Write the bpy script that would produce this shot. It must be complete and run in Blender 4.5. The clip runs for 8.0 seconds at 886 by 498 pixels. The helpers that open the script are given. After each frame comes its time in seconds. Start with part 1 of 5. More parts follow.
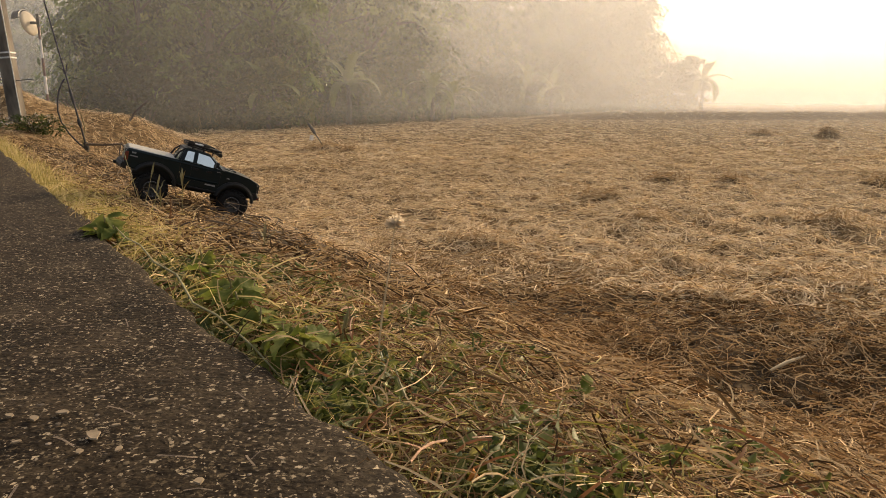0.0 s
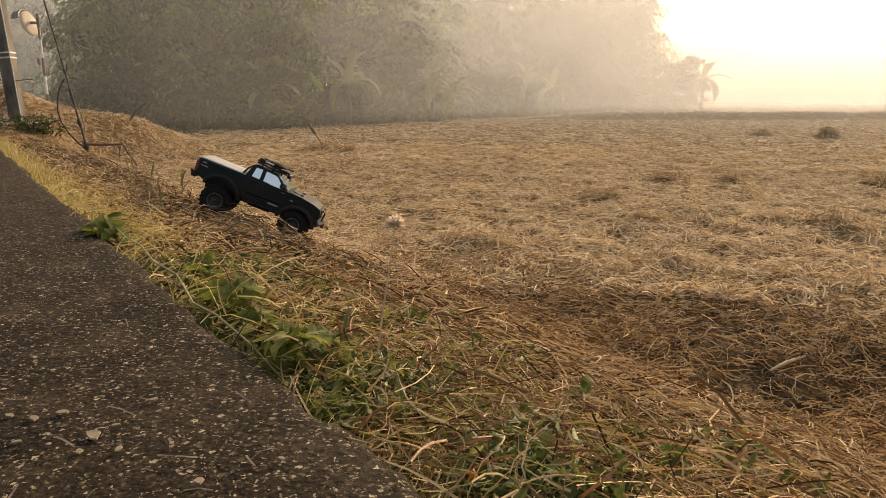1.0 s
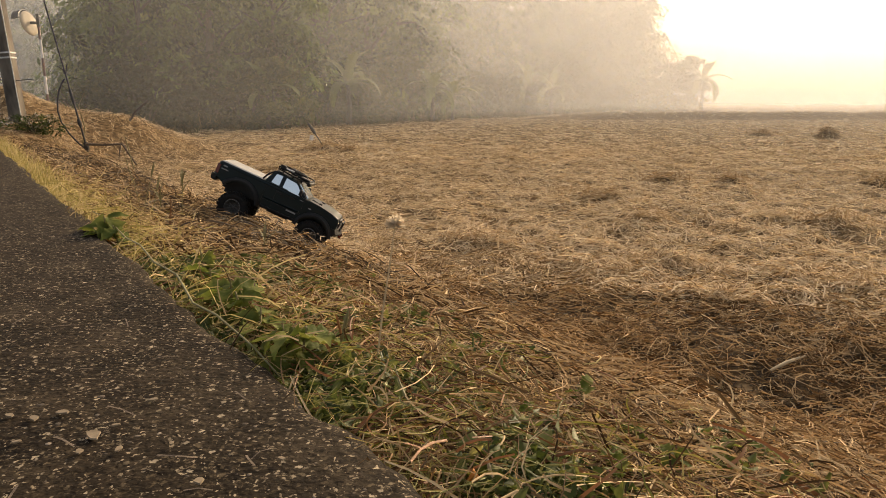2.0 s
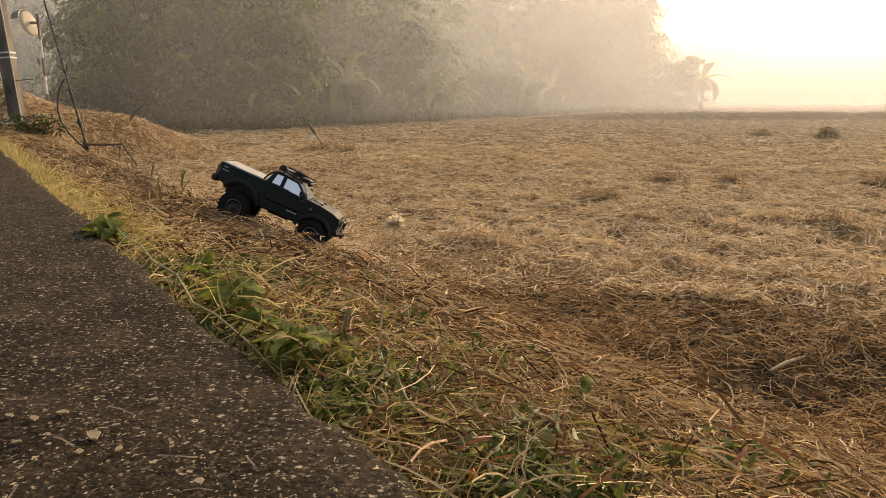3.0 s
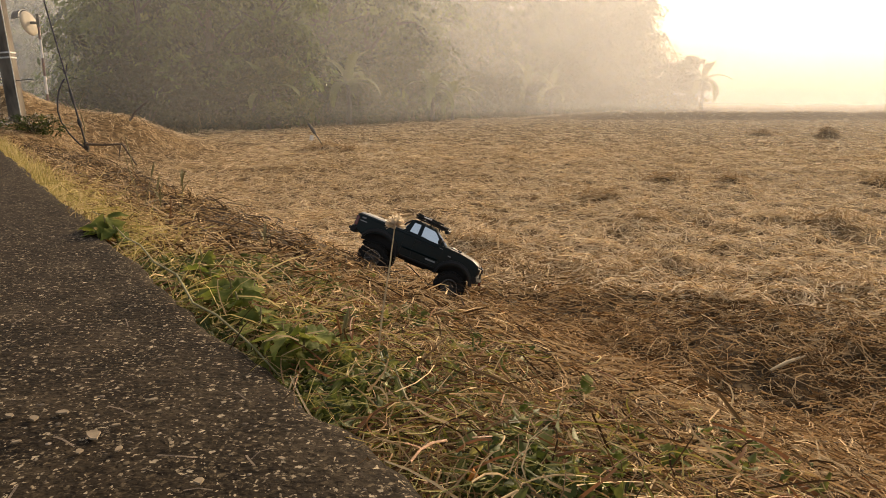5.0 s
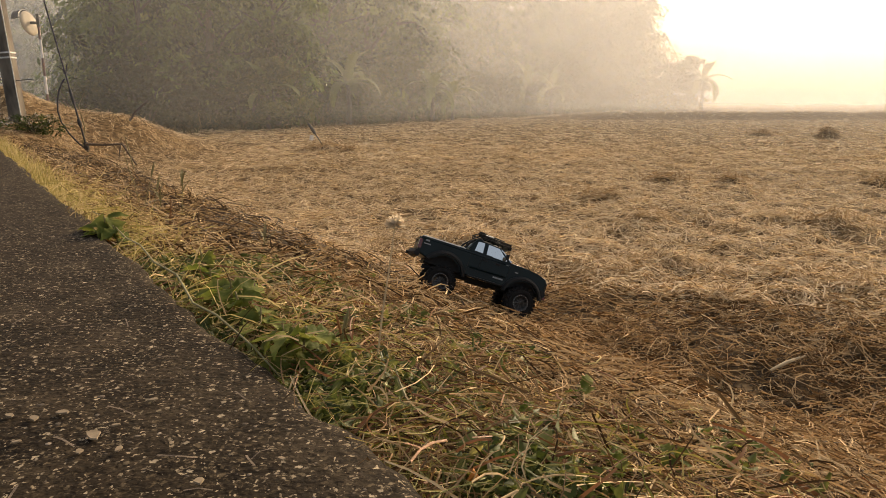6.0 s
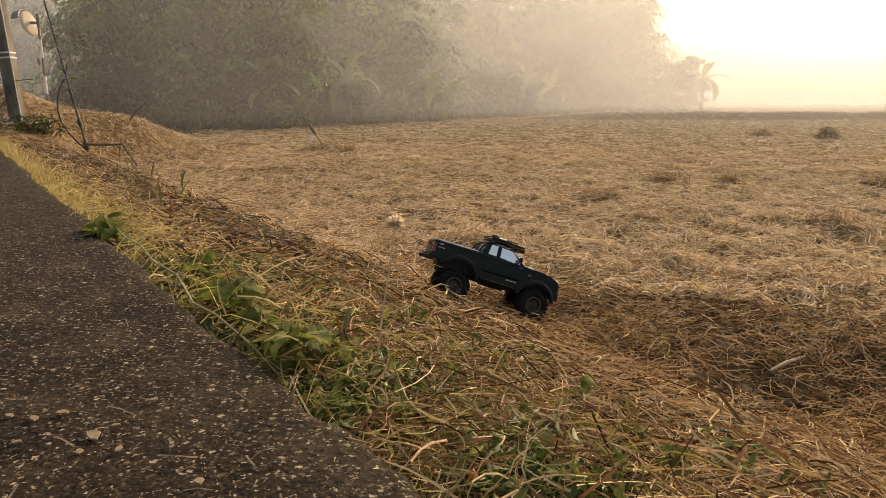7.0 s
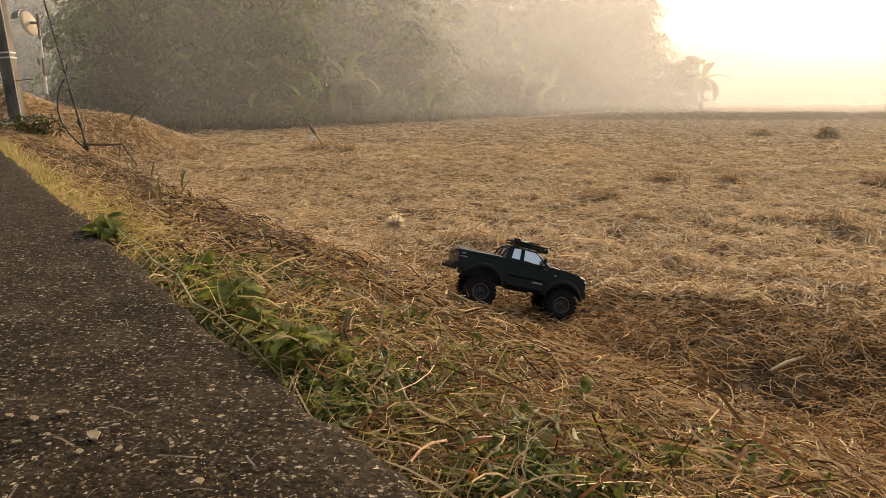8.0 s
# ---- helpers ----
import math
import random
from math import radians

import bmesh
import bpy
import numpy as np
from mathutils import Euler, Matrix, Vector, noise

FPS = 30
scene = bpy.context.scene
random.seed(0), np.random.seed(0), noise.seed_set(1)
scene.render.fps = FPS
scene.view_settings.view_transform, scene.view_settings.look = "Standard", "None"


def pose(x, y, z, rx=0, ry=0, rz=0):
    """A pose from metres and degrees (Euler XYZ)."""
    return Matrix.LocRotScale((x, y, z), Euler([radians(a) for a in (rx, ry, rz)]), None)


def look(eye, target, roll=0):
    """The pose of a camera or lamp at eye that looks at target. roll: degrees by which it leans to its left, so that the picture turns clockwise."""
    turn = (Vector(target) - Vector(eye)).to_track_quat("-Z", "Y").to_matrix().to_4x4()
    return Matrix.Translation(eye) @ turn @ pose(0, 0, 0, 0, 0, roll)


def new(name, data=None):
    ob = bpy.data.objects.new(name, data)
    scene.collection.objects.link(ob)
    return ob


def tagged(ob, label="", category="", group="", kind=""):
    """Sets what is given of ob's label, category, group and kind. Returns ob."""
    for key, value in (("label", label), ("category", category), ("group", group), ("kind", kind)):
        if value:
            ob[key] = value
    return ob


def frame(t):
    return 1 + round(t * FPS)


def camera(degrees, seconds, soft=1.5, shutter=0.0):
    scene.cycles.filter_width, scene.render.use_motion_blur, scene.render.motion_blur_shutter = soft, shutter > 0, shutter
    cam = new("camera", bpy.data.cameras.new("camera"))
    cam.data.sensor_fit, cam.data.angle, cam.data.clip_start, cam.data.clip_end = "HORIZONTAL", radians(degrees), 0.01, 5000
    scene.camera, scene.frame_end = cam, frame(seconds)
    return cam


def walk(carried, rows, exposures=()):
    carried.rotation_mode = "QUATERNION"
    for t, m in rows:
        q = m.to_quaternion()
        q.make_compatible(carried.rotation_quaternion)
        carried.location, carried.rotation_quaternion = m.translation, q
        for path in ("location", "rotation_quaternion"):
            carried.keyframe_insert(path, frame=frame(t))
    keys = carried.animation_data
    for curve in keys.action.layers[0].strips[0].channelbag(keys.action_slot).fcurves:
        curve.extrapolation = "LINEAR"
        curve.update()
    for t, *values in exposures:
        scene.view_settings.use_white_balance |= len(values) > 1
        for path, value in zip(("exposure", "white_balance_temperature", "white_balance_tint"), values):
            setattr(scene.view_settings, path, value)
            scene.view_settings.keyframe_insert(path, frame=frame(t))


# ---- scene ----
import itertools

# ---- camera and its walk ----
cam = camera(65.0, 8.0, soft=0.7)
still = pose(0.0, 0.0, 0.33, 90 - 12.1, 0, 0)
walk(cam, [(0.0, still), (8.0, still)], exposures=[(0.0, 0.2, 6950, 12), (8.0, 0.2, 6950, 12)])

# ---- world, sun, exposure ----
SUN_AZ = 31.0      # degrees to the right of the y axis
SUN_EL = 19.0
world = bpy.data.worlds.new("misty_morning")
scene.world = world
world.use_nodes = True
wt = world.node_tree
wt.nodes.clear()
w_out = wt.nodes.new("ShaderNodeOutputWorld")
w_bg = wt.nodes.new("ShaderNodeBackground")
w_sky = wt.nodes.new("ShaderNodeTexSky")
w_sky.sky_type = 'NISHITA'
w_sky.sun_disc = False
w_sky.sun_elevation = radians(SUN_EL)
w_sky.sun_rotation = radians(SUN_AZ)
w_sky.air_density = 1.0
w_sky.dust_density = 8.0
w_sky.ozone_density = 0.6
w_bg.inputs["Strength"].default_value = 0.14
wt.links.new(w_sky.outputs["Color"], w_bg.inputs["Color"])
# the even glow of the mist overhead
w_mist = wt.nodes.new("ShaderNodeBackground")
w_mist.inputs["Color"].default_value = (0.96, 0.97, 1.0, 1)
w_mist.inputs["Strength"].default_value = 0.22
w_add = wt.nodes.new("ShaderNodeAddShader")
wt.links.new(w_bg.outputs["Background"], w_add.inputs[0])
wt.links.new(w_mist.outputs["Background"], w_add.inputs[1])
wt.links.new(w_add.outputs["Shader"], w_out.inputs["Surface"])

sun_data = bpy.data.lights.new("sun", 'SUN')
sun_data.energy = 4.8
sun_data.angle = radians(13)
sun_data.color = (1.0, 0.80, 0.56)
sun = new("sun", sun_data)
sun_dir = Vector((math.sin(radians(SUN_AZ)) * math.cos(radians(SUN_EL)),
                  math.cos(radians(SUN_AZ)) * math.cos(radians(SUN_EL)),
                  math.sin(radians(SUN_EL))))
sun.matrix_basis = look(tuple(sun_dir * 60), (0, 0, 0))

# ---- materials ----


def material(name, colors, rough=0.8, metal=0.0, scale=8.0, bump=0.0, bump_scale=60.0, island=False,
             stretch=(1, 1, 1), specular=0.5, coat=0.0, translucent=0.0, detail=6.0, patch=0.35, gain=1.0):
    """Colour ramp over a noise of the given scale (or over each loose piece), with fine bump."""
    m = bpy.data.materials.new(name)
    m.use_nodes = True
    nt = m.node_tree
    b = nt.nodes["Principled BSDF"]
    b.inputs["Roughness"].default_value = rough
    b.inputs["Metallic"].default_value = metal
    b.inputs["Specular IOR Level"].default_value = specular
    b.inputs["Coat Weight"].default_value = coat
    b.inputs["Coat Roughness"].default_value = 0.08
    tc = nt.nodes.new("ShaderNodeTexCoord")
    mp = nt.nodes.new("ShaderNodeMapping")
    mp.inputs["Scale"].default_value = stretch
    nt.links.new(tc.outputs["Object"], mp.inputs["Vector"])
    n = nt.nodes.new("ShaderNodeTexNoise")
    n.inputs["Scale"].default_value = scale
    n.inputs["Detail"].default_value = detail
    nt.links.new(mp.outputs["Vector"], n.inputs["Vector"])
    ramp = nt.nodes.new("ShaderNodeValToRGB")
    cr = ramp.color_ramp
    lo, hi = (0.0, 1.0) if island else (0.3, 0.7)
    for i, c in enumerate(colors):
        p = lo + (hi - lo) * i / max(1, len(colors) - 1)
        e = cr.elements[i] if i < 2 else cr.elements.new(p)
        e.position = p
        e.color = (*c, 1)
    if island:
        g = nt.nodes.new("ShaderNodeNewGeometry")
        mix = nt.nodes.new("ShaderNodeMath")
        mix.operation = 'MULTIPLY_ADD'
        mix.inputs[1].default_value = patch * gain
        add = nt.nodes.new("ShaderNodeMath")
        add.operation = 'MULTIPLY'
        add.inputs[1].default_value = 1 - patch
        nt.links.new(g.outputs["Random Per Island"], add.inputs[0])
        nt.links.new(n.outputs["Fac"], mix.inputs[0])
        low = nt.nodes.new("ShaderNodeMath")
        low.operation = 'SUBTRACT'
        low.inputs[1].default_value = 0.5 * patch * (gain - 1)
        nt.links.new(add.outputs[0], low.inputs[0])
        nt.links.new(low.outputs[0], mix.inputs[2])
        nt.links.new(mix.outputs[0], ramp.inputs["Fac"])
    else:
        nt.links.new(n.outputs["Fac"], ramp.inputs["Fac"])
    nt.links.new(ramp.outputs["Color"], b.inputs["Base Color"])
    if bump:
        n2 = nt.nodes.new("ShaderNodeTexNoise")
        n2.inputs["Scale"].default_value = bump_scale
        n2.inputs["Detail"].default_value = 4.0
        nt.links.new(mp.outputs["Vector"], n2.inputs["Vector"])
        bp = nt.nodes.new("ShaderNodeBump")
        bp.inputs["Strength"].default_value = bump
        bp.inputs["Distance"].default_value = 0.01
        nt.links.new(n2.outputs["Fac"], bp.inputs["Height"])
        nt.links.new(bp.outputs["Normal"], b.inputs["Normal"])
    if translucent:
        tr = nt.nodes.new("ShaderNodeBsdfTranslucent")
        nt.links.new(ramp.outputs["Color"], tr.inputs["Color"])
        ms = nt.nodes.new("ShaderNodeMixShader")
        ms.inputs["Fac"].default_value = translucent
        nt.links.new(b.outputs["BSDF"], ms.inputs[1])
        nt.links.new(tr.outputs["BSDF"], ms.inputs[2])
        nt.links.new(ms.outputs["Shader"], nt.nodes["Material Output"].inputs["Surface"])
    return m


def each_its_shade(m, lo, hi):
    """Gives every plant that wears the material a shade of its own."""
    nt = m.node_tree
    info = nt.nodes.new("ShaderNodeObjectInfo")
    span = nt.nodes.new("ShaderNodeMapRange")
    span.inputs["To Min"].default_value, span.inputs["To Max"].default_value = lo, hi
    nt.links.new(info.outputs["Random"], span.inputs["Value"])
    hsv = nt.nodes.new("ShaderNodeHueSaturation")
    nt.links.new(span.outputs["Result"], hsv.inputs["Value"])
    ramp = next(n for n in nt.nodes if n.bl_idname == "ShaderNodeValToRGB")
    for link in list(ramp.outputs["Color"].links):
        nt.links.new(hsv.outputs["Color"], link.to_socket)
    nt.links.new(ramp.outputs["Color"], hsv.inputs["Color"])
    return m


def mist_material(name, density, top):
    """Fine droplets that scatter the light falling on them; thins out above the given height."""
    m = bpy.data.materials.new(name)
    m.use_nodes = True
    nt = m.node_tree
    nt.nodes.remove(nt.nodes["Principled BSDF"])
    tr = nt.nodes.new("ShaderNodeBsdfTransparent")
    tl = nt.nodes.new("ShaderNodeBsdfTranslucent")
    tl.inputs["Color"].default_value = (0.93, 0.93, 0.93, 1)
    df = nt.nodes.new("ShaderNodeBsdfDiffuse")
    df.inputs["Color"].default_value = (0.93, 0.93, 0.93, 1)
    sc = nt.nodes.new("ShaderNodeMixShader")
    sc.inputs["Fac"].default_value = 0.35
    nt.links.new(tl.outputs["BSDF"], sc.inputs[1])
    nt.links.new(df.outputs["BSDF"], sc.inputs[2])
    tc = nt.nodes.new("ShaderNodeTexCoord")
    sep = nt.nodes.new("ShaderNodeSeparateXYZ")
    nt.links.new(tc.outputs["Object"], sep.inputs["Vector"])
    n = nt.nodes.new("ShaderNodeTexNoise")
    n.inputs["Scale"].default_value = 0.12
    n.inputs["Detail"].default_value = 3.0
    nt.links.new(tc.outputs["Object"], n.inputs["Vector"])
    foot = nt.nodes.new("ShaderNodeMapRange")
    foot.interpolation_type = 'SMOOTHSTEP'
    foot.inputs["From Min"].default_value = -0.6
    foot.inputs["From Max"].default_value = 0.1
    nt.links.new(sep.outputs["Z"], foot.inputs["Value"])
    head = nt.nodes.new("ShaderNodeMapRange")
    head.interpolation_type = 'SMOOTHSTEP'
    head.inputs["From Min"].default_value = top * 0.55
    head.inputs["From Max"].default_value = top
    head.inputs["To Min"].default_value = 1.0
    head.inputs["To Max"].default_value = 0.0
    nt.links.new(sep.outputs["Z"], head.inputs["Value"])
    a = nt.nodes.new("ShaderNodeMath")
    a.operation = 'MULTIPLY'
    nt.links.new(foot.outputs["Result"], a.inputs[0])
    nt.links.new(head.outputs["Result"], a.inputs[1])
    v = nt.nodes.new("ShaderNodeMapRange")
    v.inputs["To Min"].default_value = density * 0.88
    v.inputs["To Max"].default_value = density * 1.12
    nt.links.new(n.outputs["Fac"], v.inputs["Value"])
    d = nt.nodes.new("ShaderNodeMath")
    d.operation = 'MULTIPLY'
    nt.links.new(a.outputs[0], d.inputs[0])
    nt.links.new(v.outputs["Result"], d.inputs[1])
    mx = nt.nodes.new("ShaderNodeMixShader")
    nt.links.new(d.outputs[0], mx.inputs["Fac"])
    nt.links.new(tr.outputs["BSDF"], mx.inputs[1])
    nt.links.new(sc.outputs["Shader"], mx.inputs[2])
    nt.links.new(mx.outputs["Shader"], nt.nodes["Material Output"].inputs["Surface"])
    return m


STRAW = [(0.022, 0.011, 0.005), (0.12, 0.064, 0.026), (0.38, 0.236, 0.106), (0.66, 0.47, 0.25), (0.20, 0.108, 0.043)]
M_straw = material("straw", STRAW, 0.8, scale=3.0, island=True, translucent=0.12, specular=0.12)
M_bank = material("bank_straw", [(0.014, 0.008, 0.004), (0.060, 0.034, 0.015), (0.32, 0.20, 0.092), (0.70, 0.52, 0.285), (0.15, 0.084, 0.036)],
                  0.8, scale=3.0, island=True, translucent=0.1, specular=0.12)
M_field = material("bleached_straw", [(0.07, 0.044, 0.022), (0.31, 0.207, 0.104), (0.65, 0.48, 0.272), (0.86, 0.69, 0.45), (0.47, 0.318, 0.166)],
                   0.75, scale=1.5, island=True, translucent=0.25, specular=0.2)
# weathered brown, darkened further to stand in for shade between the stalks
M_straw_dark = material("weathered_shaded_straw", [(0.018, 0.011, 0.007), (0.05, 0.032, 0.017), (0.11, 0.074, 0.038), (0.20, 0.14, 0.075)],
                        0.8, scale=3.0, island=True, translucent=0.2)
M_heap = material("heaped_straw", [(0.09, 0.052, 0.023), (0.28, 0.175, 0.08), (0.52, 0.345, 0.17), (0.70, 0.50, 0.27)], 0.8, scale=2.0, island=True, translucent=0.15, specular=0.15)
M_ground = material("straw_covered_soil", [(0.030, 0.018, 0.009), (0.14, 0.088, 0.042), (0.33, 0.22, 0.11)], 0.9, scale=18.0,
                    bump=0.8, bump_scale=45.0, stretch=(1, 1, 1), detail=10, specular=0.05)
M_grass = material("green_grass", [(0.04, 0.05, 0.010), (0.13, 0.135, 0.024), (0.29, 0.255, 0.055), (0.48, 0.38, 0.13), (0.30, 0.18, 0.07)],
                   0.7, scale=4.0, island=True, translucent=0.3)
M_weed = material("weed_leaf", [(0.050, 0.070, 0.014), (0.12, 0.145, 0.028), (0.24, 0.24, 0.055)], 0.75, scale=30.0,
                  bump=0.3, bump_scale=200, translucent=0.45, specular=0.15)
M_dryleaf = material("dry_leaf", [(0.10, 0.045, 0.02), (0.22, 0.10, 0.035), (0.30, 0.17, 0.07)], 0.7, scale=30.0, translucent=0.2)
M_rust = material("russet_stem", [(0.10, 0.04, 0.016), (0.24, 0.10, 0.036), (0.38, 0.19, 0.075)], 0.7, scale=6.0, island=True, translucent=0.15)
M_creeper = material("creeper_leaf", [(0.022, 0.034, 0.008), (0.065, 0.085, 0.018), (0.17, 0.18, 0.045), (0.30, 0.25, 0.09)], 0.6, scale=10.0, island=True, translucent=0.4, specular=0.25, patch=0.3)
M_drygrass = material("yellowed_grass", [(0.13, 0.12, 0.03), (0.30, 0.25, 0.07), (0.52, 0.41, 0.15), (0.66, 0.52, 0.25), (0.34, 0.22, 0.085)], 0.7, scale=4.0, island=True, translucent=0.3, specular=0.15)
M_orange = material("orange_leaf", [(0.45, 0.16, 0.02), (0.62, 0.27, 0.04)], 0.6, scale=80.0, translucent=0.3)
M_stem = material("stem", [(0.14, 0.12, 0.04), (0.26, 0.22, 0.09)], 0.6, scale=40.0)


def worn_concrete():
    """Dark weathered concrete with the small stones of its mix showing, a few of them pale."""
    m = bpy.data.materials.new("worn_concrete")
    m.use_nodes = True
    nt = m.node_tree
    b = nt.nodes["Principled BSDF"]
    b.inputs["Roughness"].default_value = 0.82
    b.inputs["Specular IOR Level"].default_value = 0.07
    tc = nt.nodes.new("ShaderNodeTexCoord")

    def tex(kind, scale, detail=6.0):
        n = nt.nodes.new(kind)
        n.inputs["Scale"].default_value = scale
        if kind == "ShaderNodeTexNoise":
            n.inputs["Detail"].default_value = detail
        nt.links.new(warp.outputs["Vector"] if kind == "ShaderNodeTexVoronoi" else tc.outputs["Object"], n.inputs["Vector"])
        return n

    wn = nt.nodes.new("ShaderNodeTexNoise")
    wn.inputs["Scale"].default_value = 160.0
    nt.links.new(tc.outputs["Object"], wn.inputs["Vector"])
    warp = nt.nodes.new("ShaderNodeVectorMath")
    warp.operation = 'MULTIPLY_ADD'
    warp.inputs[1].default_value = (0.012, 0.012, 0.012)
    nt.links.new(wn.outputs["Color"], warp.inputs[0])
    nt.links.new(tc.outputs["Object"], warp.inputs[2])

    def ramp(src, stops):
        n = nt.nodes.new("ShaderNodeValToRGB")
        for i, (p, c) in enumerate(stops):
            e = n.color_ramp.elements[i] if i < 2 else n.color_ramp.elements.new(p)
            e.position, e.color = p, (*c, 1)
        nt.links.new(src, n.inputs["Fac"])
        return n.outputs["Color"]

    def mixed(fac, a, bb):
        n = nt.nodes.new("ShaderNodeMix")
        n.data_type = 'RGBA'
        nt.links.new(fac, n.inputs["Factor"])
        nt.links.new(a, n.inputs["A"])
        nt.links.new(bb, n.inputs["B"])
        return n.outputs["Result"]

    stains = ramp(tex("ShaderNodeTexNoise", 9.0, 12).outputs["Fac"], [(0.32, (0.006, 0.004, 0.0022)), (0.5, (0.019, 0.013, 0.0075)), (0.70, (0.056, 0.041, 0.025))])
    color = stains
    for scale, cut, stone in ((250.0, 0.40, [(0.0, (0.00612, 0.0038, 0.00216)), (0.45, (0.022, 0.015, 0.008)), (0.80, (0.065, 0.048, 0.028)), (1.0, (0.34, 0.275, 0.185))]),
                              (125.0, 0.28, [(0.0, (0.00714, 0.00475, 0.00252)), (0.66, (0.027, 0.0185, 0.010)), (0.90, (0.085, 0.064, 0.038)), (1.0, (0.42, 0.345, 0.24))])):
        v = tex("ShaderNodeTexVoronoi", scale)
        inside = ramp(v.outputs["Distance"], [(cut, (1, 1, 1)), (cut + 0.15, (0, 0, 0))])
        sep = nt.nodes.new("ShaderNodeSeparateColor")
        nt.links.new(v.outputs["Color"], sep.inputs["Color"])
        color = mixed(inside, color, ramp(sep.outputs["Red"], stone))
    nt.links.new(color, b.inputs["Base Color"])
    bp = nt.nodes.new("ShaderNodeBump")
    bp.inputs["Strength"].default_value = 0.8
    bp.inputs["Distance"].default_value = 0.004
    nt.links.new(tex("ShaderNodeTexNoise", 90.0, 3).outputs["Fac"], bp.inputs["Height"])
    nt.links.new(bp.outputs["Normal"], b.inputs["Normal"])
    return m


M_conc = worn_concrete()
M_pebble = material("aggregate_stone", [(0.035, 0.027, 0.019), (0.06, 0.047, 0.034), (0.12, 0.095, 0.07), (0.42, 0.34, 0.25)], 0.8, scale=20.0, island=True, specular=0.2)
M_leaf = material("foliage", [(0.006, 0.010, 0.003), (0.022, 0.034, 0.009), (0.08, 0.11, 0.028), (0.17, 0.21, 0.055), (0.27, 0.29, 0.09)], 0.5, scale=0.6,
                  island=True, translucent=0.3, patch=0.72, specular=0.08, detail=3, gain=2.8)
each_its_shade(M_leaf, 0.7, 1.75)
M_bush = material("bush_leaf", [(0.02, 0.028, 0.009), (0.05, 0.06, 0.02), (0.11, 0.115, 0.04), (0.16, 0.155, 0.06)], 0.6, scale=0.9, island=True, translucent=0.3,
                  patch=0.6, specular=0.1, detail=2)
each_its_shade(M_bush, 0.5, 1.5)
M_under = material("scrub", [(0.05, 0.045, 0.018), (0.11, 0.095, 0.038), (0.21, 0.15, 0.065), (0.32, 0.22, 0.10)], 0.8, scale=1.0, island=True, translucent=0.25, specular=0.2)
M_banana = material("banana_leaf", [(0.11, 0.13, 0.05), (0.20, 0.22, 0.09), (0.36, 0.36, 0.18)], 0.55, scale=2.0, island=True,
                    translucent=0.35, specular=0.1)
M_bark = material("bark", [(0.05, 0.04, 0.03), (0.12, 0.10, 0.075)], 0.9, scale=6.0, bump=0.8, bump_scale=30, stretch=(1, 1, 0.25))
M_paint = material("truck_paint", [(0.0016, 0.0068, 0.008), (0.0032, 0.0115, 0.0135)], 0.34, scale=20.0, coat=0.06, specular=0.2)
M_trim = material("black_plastic", [(0.005, 0.005, 0.005), (0.011, 0.011, 0.0105)], 0.6, specular=0.3, scale=60.0, bump=0.15, bump_scale=300)
M_rubber = material("tyre_rubber", [(0.006, 0.006, 0.0058), (0.013, 0.012, 0.011)], 0.85, specular=0.25, scale=50.0, bump=0.3, bump_scale=300)
M_rim = material("dark_alloy", [(0.05, 0.05, 0.05), (0.10, 0.10, 0.098)], 0.4, 0.8, scale=60.0)
M_steel = material("bright_steel", [(0.45, 0.45, 0.44), (0.62, 0.61, 0.60)], 0.35, 0.9, scale=80.0)
M_glass = material("tinted_window", [(0.70, 0.76, 0.75), (0.75, 0.80, 0.79)], 0.12, 1.0, scale=10.0, specular=0.8, coat=0.8)
M_cover = material("bed_cover", [(0.40, 0.39, 0.37), (0.55, 0.54, 0.51)], 0.35, scale=30.0, coat=0.5)
M_red = material("red_lens", [(0.075, 0.006, 0.006), (0.11, 0.010, 0.009)], 0.25, scale=40.0, coat=0.6)
M_lens = material("clear_lens", [(0.03, 0.03, 0.029), (0.05, 0.05, 0.049)], 0.2, 0.0, scale=40.0, coat=0.15)
M_decal = material("grey_decal", [(0.18, 0.19, 0.19), (0.26, 0.27, 0.27)], 0.5, scale=90.0)
M_pole = material("weathered_concrete_pole", [(0.06, 0.048, 0.036), (0.15, 0.125, 0.095), (0.25, 0.215, 0.165)], 0.9, scale=9.0,
                  bump=0.5, bump_scale=60, stretch=(1, 1, 0.3))
M_white = material("white_paint", [(0.55, 0.53, 0.48), (0.75, 0.73, 0.68)], 0.6, scale=15.0)
M_redpaint = material("faded_red_paint", [(0.075, 0.035, 0.03), (0.12, 0.055, 0.045)], 0.6, scale=15.0)
M_cable = material("black_cable", [(0.015, 0.014, 0.013), (0.03, 0.028, 0.026)], 0.6, scale=30.0)
M_wood = material("dead_wood", [(0.07, 0.05, 0.035), (0.15, 0.11, 0.07)], 0.85, scale=30.0, bump=0.5, bump_scale=120)
M_board = material("faded_back", [(0.26, 0.215, 0.15), (0.36, 0.30, 0.215)], 0.7, scale=12.0)
M_scrap = material("dry_leaf_scrap", [(0.16, 0.12, 0.075), (0.30, 0.235, 0.155)], 0.75, scale=90.0, specular=0.2)
M_stick = material("peeled_stick", [(0.42, 0.32, 0.18), (0.55, 0.44, 0.27)], 0.6, scale=40.0)
M_fluff = material("seed_fluff", [(0.55, 0.45, 0.32), (0.72, 0.62, 0.47)], 0.9, scale=60.0, translucent=0.6)

# ---- mesh helpers ----


